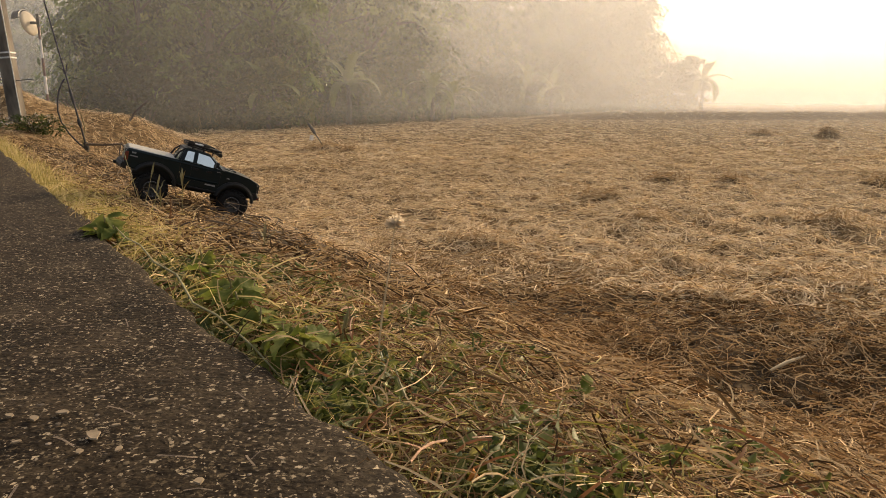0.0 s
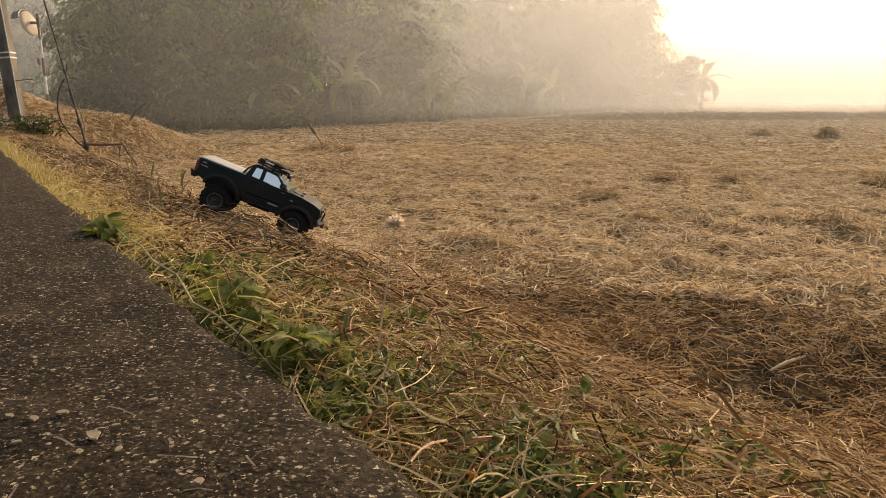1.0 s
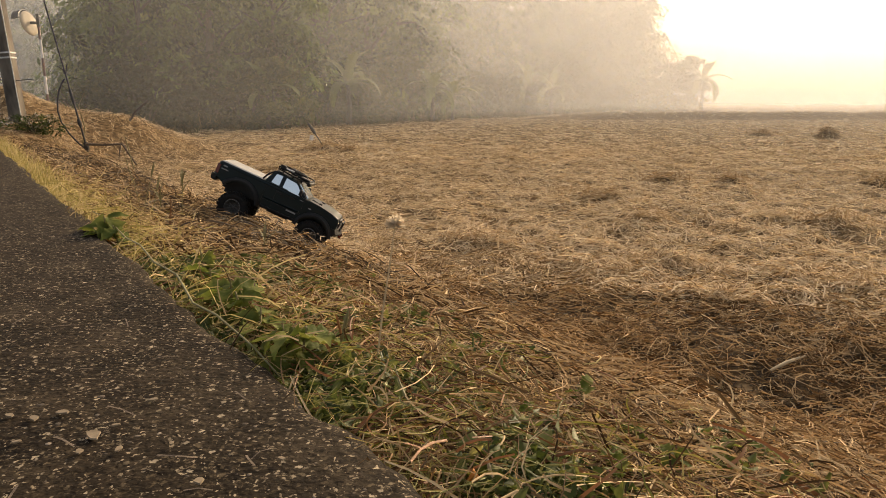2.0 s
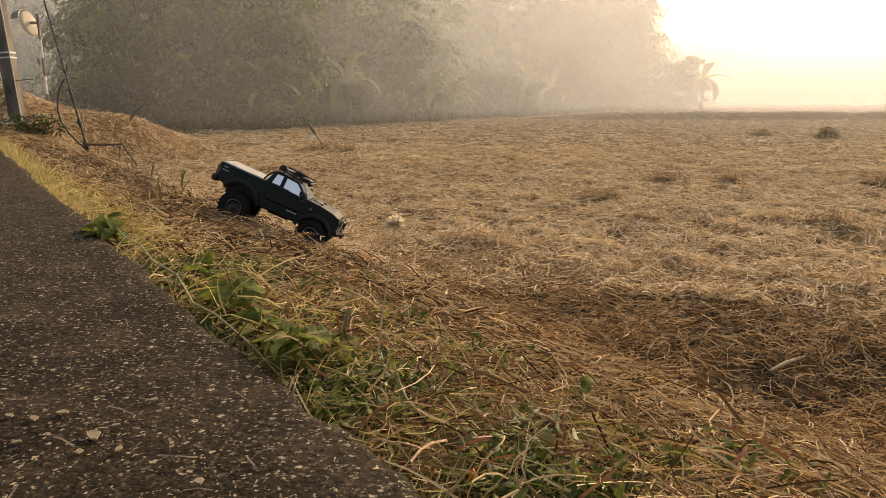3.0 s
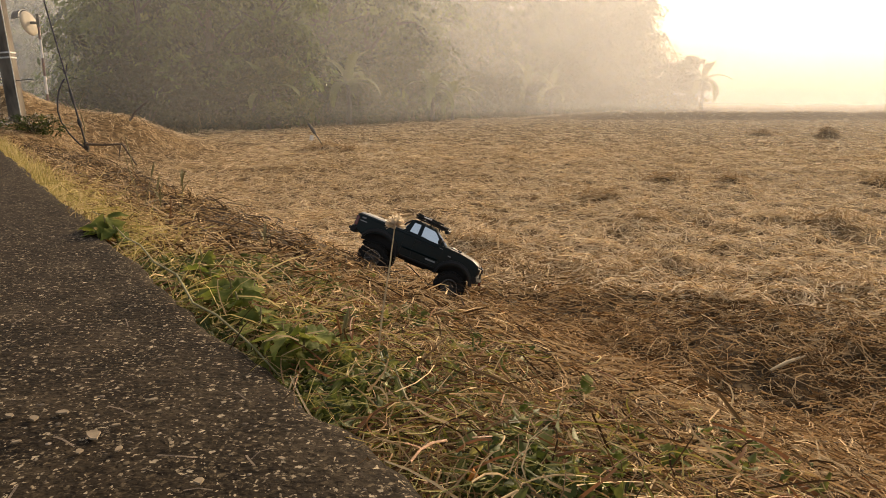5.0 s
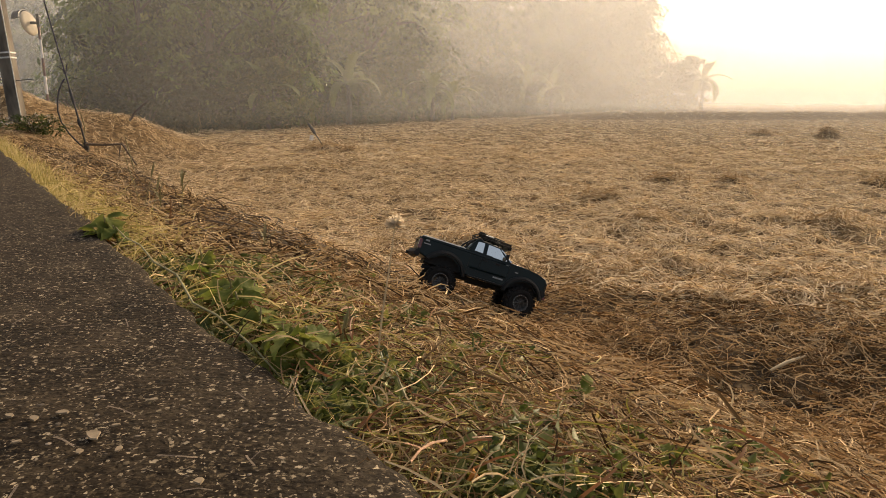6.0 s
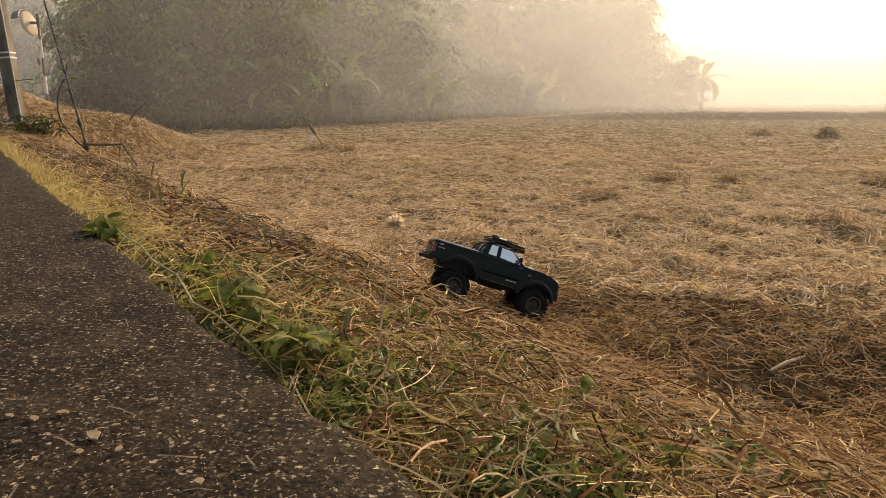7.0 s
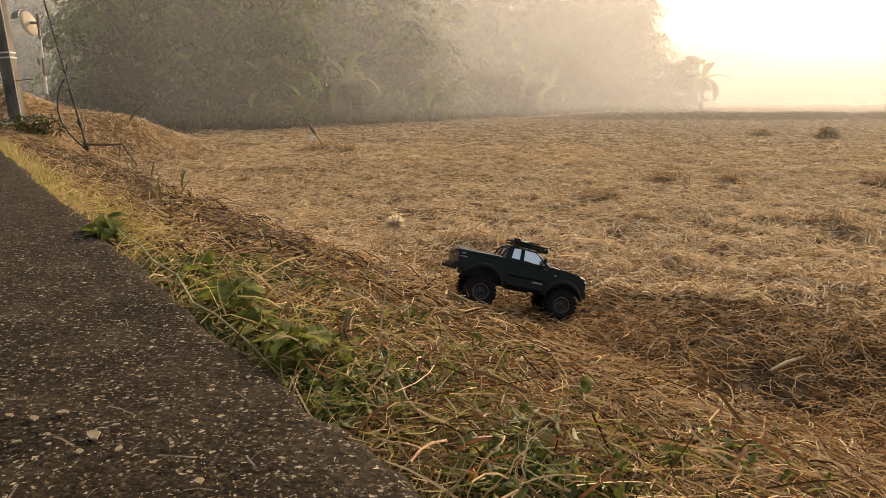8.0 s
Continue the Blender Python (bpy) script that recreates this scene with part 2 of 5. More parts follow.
def part(name, bm, mat, parent=None, label="", smooth=False):
    me = bpy.data.meshes.new(name)
    bm.to_mesh(me)
    bm.free()
    me.materials.append(mat)
    if smooth:
        me.polygons.foreach_set("use_smooth", [True] * len(me.polygons))
    ob = new(name, me)
    if parent is not None:
        ob.parent = parent
    if label:
        ob["label"] = label
    return ob


def array_mesh(name, verts, faces, mat, smooth=False):
    """A mesh of equal-sided faces from numpy arrays."""
    k = faces.shape[1]
    me = bpy.data.meshes.new(name)
    me.vertices.add(len(verts))
    me.vertices.foreach_set("co", np.ascontiguousarray(verts, dtype=np.float32).ravel())
    me.loops.add(faces.size)
    me.loops.foreach_set("vertex_index", np.ascontiguousarray(faces, dtype=np.int32).ravel())
    me.polygons.add(len(faces))
    me.polygons.foreach_set("loop_start", np.arange(0, faces.size, k, dtype=np.int32))
    me.update(calc_edges=True)
    me.validate()
    if smooth:
        me.polygons.foreach_set("use_smooth", [True] * len(me.polygons))
    me.materials.append(mat)
    return me


def box(bm, x0, x1, y0, y1, z0, z1, bevel=0.0):
    vs = [bm.verts.new(c) for c in itertools.product((x0, x1), (y0, y1), (z0, z1))]
    fs = [(0, 1, 3, 2), (4, 6, 7, 5), (0, 4, 5, 1), (2, 3, 7, 6), (0, 2, 6, 4), (1, 5, 7, 3)]
    faces = [bm.faces.new([vs[i] for i in f]) for f in fs]
    if bevel:
        es = list({e for f in faces for e in f.edges})
        bmesh.ops.bevel(bm, geom=es, offset=bevel, segments=2, affect='EDGES', profile=0.5)


def tube(bm, pts, radii, seg=8):
    """A round bar along the points; radii one or one each."""
    pts = [Vector(p) for p in pts]
    if not isinstance(radii, (list, tuple)):
        radii = [radii] * len(pts)
    rings = []
    side = None
    for i, p in enumerate(pts):
        d = (pts[min(i + 1, len(pts) - 1)] - pts[max(i - 1, 0)]).normalized()
        if side is None:
            side = d.orthogonal().normalized()
        side = (side - d * side.dot(d)).normalized()
        up = d.cross(side)
        rings.append([bm.verts.new(p + (side * math.cos(a) + up * math.sin(a)) * radii[i])
                      for a in [2 * math.pi * k / seg for k in range(seg)]])
    for a, b in zip(rings, rings[1:]):
        for k in range(seg):
            bm.faces.new((a[k], a[(k + 1) % seg], b[(k + 1) % seg], b[k]))
    bm.faces.new(list(reversed(rings[0])))
    bm.faces.new(rings[-1])


def lathe(bm, profile, seg=32):
    """Turns (radius, y) pairs about the y axis."""
    rings = [[bm.verts.new((r * math.cos(a), y, r * math.sin(a))) for a in [2 * math.pi * k / seg for k in range(seg)]]
             for r, y in profile]
    for a, b in zip(rings, rings[1:]):
        for k in range(seg):
            bm.faces.new((a[k], a[(k + 1) % seg], b[(k + 1) % seg], b[k]))
    bmesh.ops.recalc_face_normals(bm, faces=bm.faces)


def slab(bm, outline, y0, y1, bevel=0.0):
    """An x-z outline pushed from y0 to y1."""
    a = [bm.verts.new((x, y0, z)) for x, z in outline]
    b = [bm.verts.new((x, y1, z)) for x, z in outline]
    faces = [bm.faces.new(a), bm.faces.new(list(reversed(b)))]
    n = len(a)
    for i in range(n):
        faces.append(bm.faces.new((a[(i + 1) % n], a[i], b[i], b[(i + 1) % n])))
    if bevel:
        es = [e for f in faces[:2] for e in f.edges]
        bmesh.ops.bevel(bm, geom=es, offset=bevel, segments=2, affect='EDGES', profile=0.5)
    bmesh.ops.recalc_face_normals(bm, faces=bm.faces)


def loft(bm, rings, caps=True):
    rr = [[bm.verts.new(p) for p in ring] for ring in rings]
    n = len(rr[0])
    for a, b in zip(rr, rr[1:]):
        for k in range(n):
            bm.faces.new((a[k], a[(k + 1) % n], b[(k + 1) % n], b[k]))
    if caps:
        bm.faces.new(list(reversed(rr[0])))
        bm.faces.new(rr[-1])
    bmesh.ops.recalc_face_normals(bm, faces=bm.faces)


# ---- the lie of the land ----
RX, RY = -0.577, 0.816          # along the road edge
NX, NY = 0.816, 0.577           # away from the road, down the bank
EDGE = (0.365, 0.0)
PROFILE_D = [-60, -5.4, -5.0, -0.04, 0.0, 0.12, 0.33, 0.45, 0.55, 0.63, 0.70, 0.78, 0.86, 0.95, 1.05, 1.15, 1.28, 1.40, 1.55, 1.9, 2.6, 60]
PROFILE_Z = [-0.3, -0.02, -0.10, -0.10, -0.055, -0.050, -0.087, -0.111, -0.135, -0.166, -0.198, -0.236, -0.280, -0.332, -0.383,
             -0.412, -0.453, -0.491, -0.510, -0.512, -0.505, -0.505]
wave_rng = np.random.default_rng(7)
WAVES = [(s, wave_rng.uniform(0, 6.28), wave_rng.uniform(0, 6.28)) for s in
         list(wave_rng.uniform(0.8, 1.4, 6)) + list(wave_rng.uniform(2.2, 4.5, 8)) + list(wave_rng.uniform(6, 13, 10))]

# straw heaps and tufts in the field: x, y, radius, height
HEAPS = [(-1.91, 11.4, 0.36, 0.11), (-1.45, 11.0, 0.22, 0.05), (2.93, 7.05, 0.15, 0.09), (8.52, 15.6, 0.24, 0.20), (0.25, 3.95, 0.20, 0.05), (1.30, 5.73, 0.20, 0.05),
         (2.22, 7.05, 0.20, 0.05), (1.36, 4.62, 0.16, 0.04), (7.58, 16.8, 0.35, 0.10),
         (4.46, 7.05, 0.22, 0.07), (2.52, 4.45, 0.22, 0.07)]
LATTICE = wave_rng.uniform(-1, 1, (4, 256, 256))


def lumps(x, y, freq, layer):
    """Uneven lumps, freq to the metre, between -1 and 1."""
    x, y = np.asarray(x) * freq + 71.3 * layer, np.asarray(y) * freq + 37.7 * layer
    i, j = np.floor(x).astype(int), np.floor(y).astype(int)
    u, v = x - i, y - j
    u, v = u * u * (3 - 2 * u), v * v * (3 - 2 * v)
    tab = LATTICE[layer]
    a, b, c, d = tab[i & 255, j & 255], tab[(i + 1) & 255, j & 255], tab[i & 255, (j + 1) & 255], tab[(i + 1) & 255, (j + 1) & 255]
    return (a * (1 - u) + b * u) * (1 - v) + (c * (1 - u) + d * u) * v


def rough_field(x, y, first, last):
    h = np.zeros_like(x)
    for s, a, p in WAVES[first:last]:
        h += np.sin(s * (x * math.cos(a) + y * math.sin(a)) + p + 1.3 * np.sin(0.37 * s * (y * math.cos(a) - x * math.sin(a)) + 2 * p))
    return h / (last - first)


def land(x, y):
    x = np.asarray(x, dtype=float)
    y = np.asarray(y, dtype=float)
    d = (x - EDGE[0]) * NX + (y - EDGE[1]) * NY
    z = np.interp(d, PROFILE_D, PROFILE_Z)
    field = np.clip((d - 1.3) / 1.2, 0, 1)
    bank = np.clip((d - 0.15) / 0.4, 0, 1) * (1 - 0.6 * field)
    z = z + field * (0.022 * rough_field(x, y, 0, 6) + 0.012 * lumps(x, y, 2.3, 0) + 0.018 * lumps(x, y, 5.3, 1)
                     + 0.022 * np.abs(lumps(x, y, 9.5, 2)) + 0.012 * lumps(x, y, 21, 3))
    z = z + bank * (0.008 * lumps(x, y, 5.0, 1) + 0.010 * lumps(x, y, 13.0, 2) + 0.006 * lumps(x, y, 29, 3))
    # earth heap beside the utility pole
    z = z + 0.66 * np.exp(-(((x + 5.9) / 1.75) ** 4 + ((y - 10.8) / 1.6) ** 2)) * np.clip((d + 0.1) / 0.5, 0, 1)
    for hx, hy, hr, hh in HEAPS:
        z = z + hh * np.exp(-(((x - hx) / hr) ** 2 + ((y - hy) / (hr * 0.7)) ** 2))
    # hollow at the foot of the bank and the swell beyond it
    z = z - 0.08 * np.exp(-(((x - 1.05) / 0.45) ** 2 + ((y - 1.95) / 0.30) ** 2))
    z = z + 0.045 * np.exp(-(((x - 2.2) / 0.65) ** 2 + ((y - 2.85) / 0.22) ** 2))
    # low field bunds
    z = z + 0.34 * np.exp(-((y - 30 - 0.05 * x - 0.6 * np.sin(x * 0.3)) / 0.7) ** 2) * np.clip((x - 3) / 4, 0, 1)
    z = z + 0.5 * np.exp(-((y - 95) / 2.0) ** 2) * np.clip((x - 20) / 10, 0, 1)
    return z


def ground_sheet():
    """One sheet from underfoot to the horizon, its mesh finer where the field lies open."""
    az = np.radians(np.concatenate([np.linspace(-38, 38, 470), np.linspace(38, 322, 120)[1:]]))
    r = np.concatenate([[0.02, 0.2], np.geomspace(0.4, 70, 430), np.geomspace(75, 1500, 24)])
    gr, ga = np.meshgrid(r, az)
    gx, gy = gr * np.sin(ga), gr * np.cos(ga)
    v = np.stack([gx, gy, land(gx, gy)], -1).reshape(-1, 3)
    nr, na = len(r), len(az)
    i = (np.arange(na - 1)[:, None] * nr + np.arange(nr - 1)[None, :]).ravel()
    f = np.stack([i, i + 1, i + 1 + nr, i + nr], -1)
    return array_mesh("ground", v, f, M_ground, True)


ground = tagged(new("ground", ground_sheet()), "harvested rice field and road bank covered in dry straw", "ground", kind="structure")

# ---- road ----


def road_slab():
    s = np.arange(-16.0, 42.0, 0.03)
    rng = np.random.default_rng(3)
    jag = 0.006 * np.sin(s * 3.1) + 0.005 * np.sin(s * 7.7 + 1) + 0.004 * np.sin(s * 19) + rng.normal(0, 0.003, len(s))
    ds = np.concatenate([[0.0, 0.0, -0.012, -0.03], -np.geomspace(0.06, 5.0, 26)])
    D = ds[None, :] + jag[:, None] * np.exp(ds / 0.1)[None, :]
    Z = np.zeros_like(D)
    Z[:, 0] = -0.16
    Z[:, 1] = -0.012
    Z[:, 2] = -0.003
    X = EDGE[0] + RX * s[:, None] + NX * D
    Y = EDGE[1] + RY * s[:, None] + NY * D
    Z[:, 2:] += 0.004 * rough_field(X, Y, 6, 14)[:, 2:] + 0.002 * rough_field(X, Y, 14, 24)[:, 2:]
    v = np.stack([X, Y, Z], -1).reshape(-1, 3)
    n, k = D.shape
    i = (np.arange(n - 1)[:, None] * k + np.arange(k - 1)[None, :]).ravel()
    f = np.stack([i, i + k, i + k + 1, i + 1], -1)
    return array_mesh("road", v, f, M_conc, True)


road = tagged(new("road", road_slab()), "dark worn concrete road with exposed pebbles and a ragged edge", "road", kind="structure")

# ---- mist over the field ----
for my, dens, top in ((11.0, 0.05, 4.0), (17.0, 0.06, 6.0), (23.2, 0.12, 7.8), (30.5, 0.17, 9.6), (37.0, 0.20, 11.6), (50.0, 0.24, 15.5), (82.0, 0.38, 25.0)):
    bm = bmesh.new()
    w = my * 2.2
    q = [bm.verts.new(c) for c in ((-w, my, -0.6), (w, my, -0.6), (w, my, top), (-w, my, top))]
    bm.faces.new(q)
    tagged(part("mist", bm, mist_material("mist", dens, top)), "thin bank of pale morning mist over the field", "mist", "mist banks", "stuff")

# ---- trees ----


def leaf_cloud(rng, centers, radii, per, size, flat=0.8):
    """Small folded leaves scattered through clumps; returns verts and quads."""
    n = len(centers) * per
    c = np.repeat(centers, per, 0)
    r = np.repeat(radii, per)
    u = rng.normal(size=(n, 3))
    u /= np.linalg.norm(u, axis=1)[:, None]
    rad = rng.uniform(0.1, 1.0, n) ** 0.6 * (1 + 0.35 * np.abs(rng.normal(size=n)))
    u[:, 2] -= 0.25 * rad * (rng.uniform(0, 1, n) < 0.5)
    p = c + u * (r * rad)[:, None] * np.array([1, 1, flat])
    a = rng.normal(size=(n, 3)) * np.array([1, 1, 0.45])
    a[:, 2] -= 0.45
    a /= np.linalg.norm(a, axis=1)[:, None]
    b = np.cross(a, rng.normal(size=(n, 3)) * 0.45 + np.array([0, 0, 1.0]))
    b /= np.linalg.norm(b, axis=1)[:, None]
    h = np.cross(a, b)
    L = size * rng.uniform(0.6, 1.5, n)[:, None]
    v = np.stack([p - a * L * 0.5, p + b * L * 0.22 + h * L * 0.08, p + a * L * 0.5, p - b * L * 0.22 + h * L * 0.08], 1).reshape(-1, 3)
    f = np.arange(n * 4).reshape(-1, 4)
    return v, f


def leaf_spray(rng, p, a, size):
    """Leaves at the given places, pointing along a, their faces to the sky."""
    n = len(p)
    a = a + rng.normal(0, 0.55, (n, 3))
    a /= np.linalg.norm(a, axis=1)[:, None]
    b = np.cross(a, rng.normal(0, 0.4, (n, 3)) + np.array([0, 0, 1.0]))
    b /= np.linalg.norm(b, axis=1)[:, None]
    h = np.cross(a, b)
    L = size * rng.uniform(0.5, 1.6, n)[:, None]
    v = np.stack([p - a * L * 0.5, p + b * L * 0.24 + h * L * 0.08, p + a * L * 0.5, p - b * L * 0.24 + h * L * 0.08], 1).reshape(-1, 3)
    return v, np.arange(n * 4).reshape(-1, 4)


def tree(x, y, height, spread, seed, leaf=0.16, per=70, clumps=90, low=0.12, label="", lean=0.0):
    rng = np.random.default_rng(seed)
    z0 = float(land(x, y)) - 0.05
    root = new("tree")
    root.location = (x, y, z0)
    bm = bmesh.new()
    tr = 0.035 * height * 0.5
    pts = [Vector((lean * k * k * 0.02 * height + 0.05 * math.sin(k * 1.7 + seed), 0.05 * math.cos(k * 2.1 + seed), height * 0.8 * k / 6)) for k in range(7)]
    tube(bm, pts, [tr * (1.25 - 0.17 * k) for k in range(7)], 9)
    for k in range(9):
        base = pts[1 + k % 5].lerp(pts[2 + k % 5], rng.uniform())
        ang = k * 2.4 + rng.uniform(-0.4, 0.4)
        reach = spread * rng.uniform(0.55, 0.95)
        tip = base + Vector((math.cos(ang) * reach, math.sin(ang) * reach, height * rng.uniform(0.08, 0.25)))
        mid = base.lerp(tip, 0.5) + Vector((0, 0, 0.05 * height))
        tube(bm, [base, mid, tip], [tr * 0.45, tr * 0.28, tr * 0.1], 6)
    part("trunk", bm, M_bark, root, "grey-brown trunk and limbs")
    # boughs: flattened domes of leaves in layers, with dark gaps between them
    P, A = [], []
    for k in range(clumps):
        hh = low + (1.0 - low) * ((k + rng.uniform(0.2, 0.8)) / clumps)
        env = math.sqrt(max(0.08, 1 - ((hh - 0.5) / 0.56) ** 2))
        ang = k * 2.4 + rng.uniform(-0.5, 0.5)
        rr = spread * env * rng.uniform(0.25, 0.95)
        R = spread * rng.uniform(0.26, 0.52) * (1.15 - 0.5 * hh)
        m = int(per * (R / spread / 0.38) ** 2)
        q = np.sqrt(rng.uniform(0, 1, m)) * (1 + 0.25 * np.abs(rng.normal(size=m)))
        t = rng.uniform(0, 6.283, m)
        lobe = 1 + 0.28 * np.sin(3 * t + k) + 0.16 * np.sin(7 * t + 2 * k)
        P.append(np.stack([rr * math.cos(ang) + lean * hh * height * 0.2 + R * q * lobe * np.cos(t), rr * math.sin(ang) + R * q * lobe * np.sin(t),
                           hh * height + R * (0.42 * (1 - q ** 2) - 0.2 * q + rng.normal(0, 0.10, m) - 0.35 * (rng.uniform(0, 1, m) < 0.12))], -1))
        A.append(np.stack([np.cos(t), np.sin(t), -0.25 - 0.7 * q], -1))
    P, A = np.concatenate(P), np.concatenate(A)
    v, f = leaf_spray(rng, P, A, leaf)
    crown = new("crown", array_mesh("crown", v, f, M_leaf))
    crown.parent = root
    crown["label"] = "dense olive-green leaves greyed by mist"
    return tagged(root, label or "tall leafy tree at the field edge, veiled in mist", "tree", "trees round the field")


def bush(x, y, height, spread, seed, leaf=0.12, per=60, clumps=40):
    rng = np.random.default_rng(seed)
    z0 = float(land(x, y)) - 0.03
    root = new("bush")
    root.location = (x, y, z0)
    bm = bmesh.new()
    for k in range(7):
        a = k * 0.9 + rng.uniform(0, 0.5)
        tip = Vector((math.cos(a) * spread * 0.6, math.sin(a) * spread * 0.6, height * rng.uniform(0.5, 0.9)))
        tube(bm, [(0.03 * math.cos(a), 0.03 * math.sin(a), 0), tip * 0.5 + Vector((0, 0, 0.1)), tip], [0.03, 0.02, 0.006], 5)
    part("branches", bm, M_bark, root)
    ang = rng.uniform(0, 6.283, clumps)
    hh = rng.uniform(0.05, 0.95, clumps)
    rr = spread * np.sqrt(np.clip(1 - hh ** 2, 0.1, 1)) * np.sqrt(rng.uniform(0, 1, clumps))
    centers = np.stack([rr * np.cos(ang), rr * np.sin(ang), hh * height], -1)
    v, f = leaf_cloud(rng, centers, spread * rng.uniform(0.15, 0.35, clumps), per, leaf, 0.5)
    crown = new("crown", array_mesh("crown", v, f, M_bush))
    crown.parent = root
    return tagged(root, "dense green undergrowth bush at the foot of the trees", "bush", "bushes")


def banana(x, y, height, seed, count=9):
    rng = np.random.default_rng(seed)
    root = new("banana_plant")
    root.location = (x, y, float(land(x, y)) - 0.03)
    top = height * 0.46
    bm = bmesh.new()
    tube(bm, [(0, 0, 0), (0.03, 0.02, top * 0.5), (0.0, 0.03, top)], [height * 0.036, height * 0.028, height * 0.018], 10)
    part("stem", bm, M_bark, root, "thick fibrous stem")
    for k in range(count):
        a = k * 2.4 + rng.uniform(-0.4, 0.4)
        e0 = radians(86 - 74 * k / count + rng.uniform(-6, 6))
        bend = radians(40 + 55 * k / count + rng.uniform(-12, 18))
        L = height * rng.uniform(0.46, 0.62)
        w = L * 0.135
        bm = bmesh.new()
        rows = []
        n = 14
        h, z = 0.0, top
        side = Vector((-math.sin(a), math.cos(a), 0))
        for i in range(n + 1):
            t = i / n
            c = Vector((math.cos(a) * h, math.sin(a) * h + 0.03, z))
            ww = 0.010 if t < 0.12 else w * math.sin(math.pi * min(1.0, 0.1 + 0.9 * t)) ** 0.7 * rng.uniform(0.7, 1.1) + 0.004
            lift = Vector((0, 0, 0.3 * ww - 0.25 * ww * (k > count * 0.6)))
            rows.append([bm.verts.new(c + side * ww + lift), bm.verts.new(c), bm.verts.new(c - side * ww + lift)])
            e = e0 - bend * t * 1.6
            h += math.cos(e) * L / n
            z += math.sin(e) * L / n
        for r0, r1 in zip(rows, rows[1:]):
            for q in (0, 1):
                bm.faces.new((r0[q], r0[q + 1], r1[q + 1], r1[q]))
        part("leaf", bm, M_banana, root)
    return tagged(root, "banana plant with broad torn arching leaves", "banana plant", "banana plants")


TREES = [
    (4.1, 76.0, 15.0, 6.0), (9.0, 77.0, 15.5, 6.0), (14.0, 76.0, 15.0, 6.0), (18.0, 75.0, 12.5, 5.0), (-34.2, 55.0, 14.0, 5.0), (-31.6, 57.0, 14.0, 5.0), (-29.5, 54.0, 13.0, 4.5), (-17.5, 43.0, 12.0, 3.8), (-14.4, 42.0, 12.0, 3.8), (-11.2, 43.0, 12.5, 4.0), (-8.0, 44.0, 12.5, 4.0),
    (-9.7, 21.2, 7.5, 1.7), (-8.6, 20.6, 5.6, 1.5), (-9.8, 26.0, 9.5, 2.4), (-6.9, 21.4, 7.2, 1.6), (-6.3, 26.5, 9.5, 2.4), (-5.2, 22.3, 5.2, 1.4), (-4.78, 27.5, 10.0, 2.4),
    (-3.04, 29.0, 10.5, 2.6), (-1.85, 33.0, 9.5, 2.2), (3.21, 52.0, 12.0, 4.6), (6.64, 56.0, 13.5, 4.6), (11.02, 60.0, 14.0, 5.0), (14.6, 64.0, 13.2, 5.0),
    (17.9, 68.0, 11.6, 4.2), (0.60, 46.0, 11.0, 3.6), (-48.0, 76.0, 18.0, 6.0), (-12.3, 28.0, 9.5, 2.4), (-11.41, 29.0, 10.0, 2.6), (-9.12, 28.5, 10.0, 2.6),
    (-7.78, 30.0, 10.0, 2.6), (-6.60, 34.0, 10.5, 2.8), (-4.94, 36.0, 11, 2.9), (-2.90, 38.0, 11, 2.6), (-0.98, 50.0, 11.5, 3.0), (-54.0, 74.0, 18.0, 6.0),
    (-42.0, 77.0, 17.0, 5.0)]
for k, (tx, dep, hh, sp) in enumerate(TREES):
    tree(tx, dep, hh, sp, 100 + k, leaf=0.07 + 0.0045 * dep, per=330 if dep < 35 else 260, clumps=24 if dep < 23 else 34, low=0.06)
BUSHES = [
    (-9.53, 18.5, 1.6, 1.1), (-8.69, 18.8, 1.7, 1.2), (-7.71, 19.2, 1.8, 1.2), (-6.67, 19.6, 1.7, 1.2), (-5.65, 20.2, 1.6, 1.1), (-4.87, 21.5, 1.7, 1.2),
    (-4.46, 24.5, 2.0, 1.4), (-3.10, 26.5, 2.0, 1.4), (-1.71, 28.5, 2.2, 1.6), (-0.10, 32.0, 2.4, 1.8), (1.98, 37.0, 3.0, 2.4), (4.64, 42.0, 3.2, 2.6),
    (7.84, 48.0, 3.4, 3.0), (11.67, 54.0, 3.4, 3.0), (15.89, 60.0, 3.2, 3.0), (19.81, 64.0, 4.2, 3.0), (22.31, 66.0, 4.0, 2.0)]
for k, (tx, dep, hh, sp) in enumerate(BUSHES):
    bush(tx, dep + 0.9 * math.sin(k * 2.3), hh * (1 + 0.25 * math.sin(k * 1.7)), sp, 300 + k, leaf=0.11 + 0.004 * dep)
for k, (tx, dep, hh) in enumerate([
    (-3.20, 24.0, 2.9), (-5.05, 20.4, 2.2), (-0.42, 27.5, 2.6), (0.38, 29.0, 2.2), (4.51, 38.0, 3.6), (6.05, 40.0, 3.0),
    (22.57, 62.0, 5.2)]):
    banana(tx, dep, hh, 500 + k)

# ---- utility pole, mirror, guy wires ----


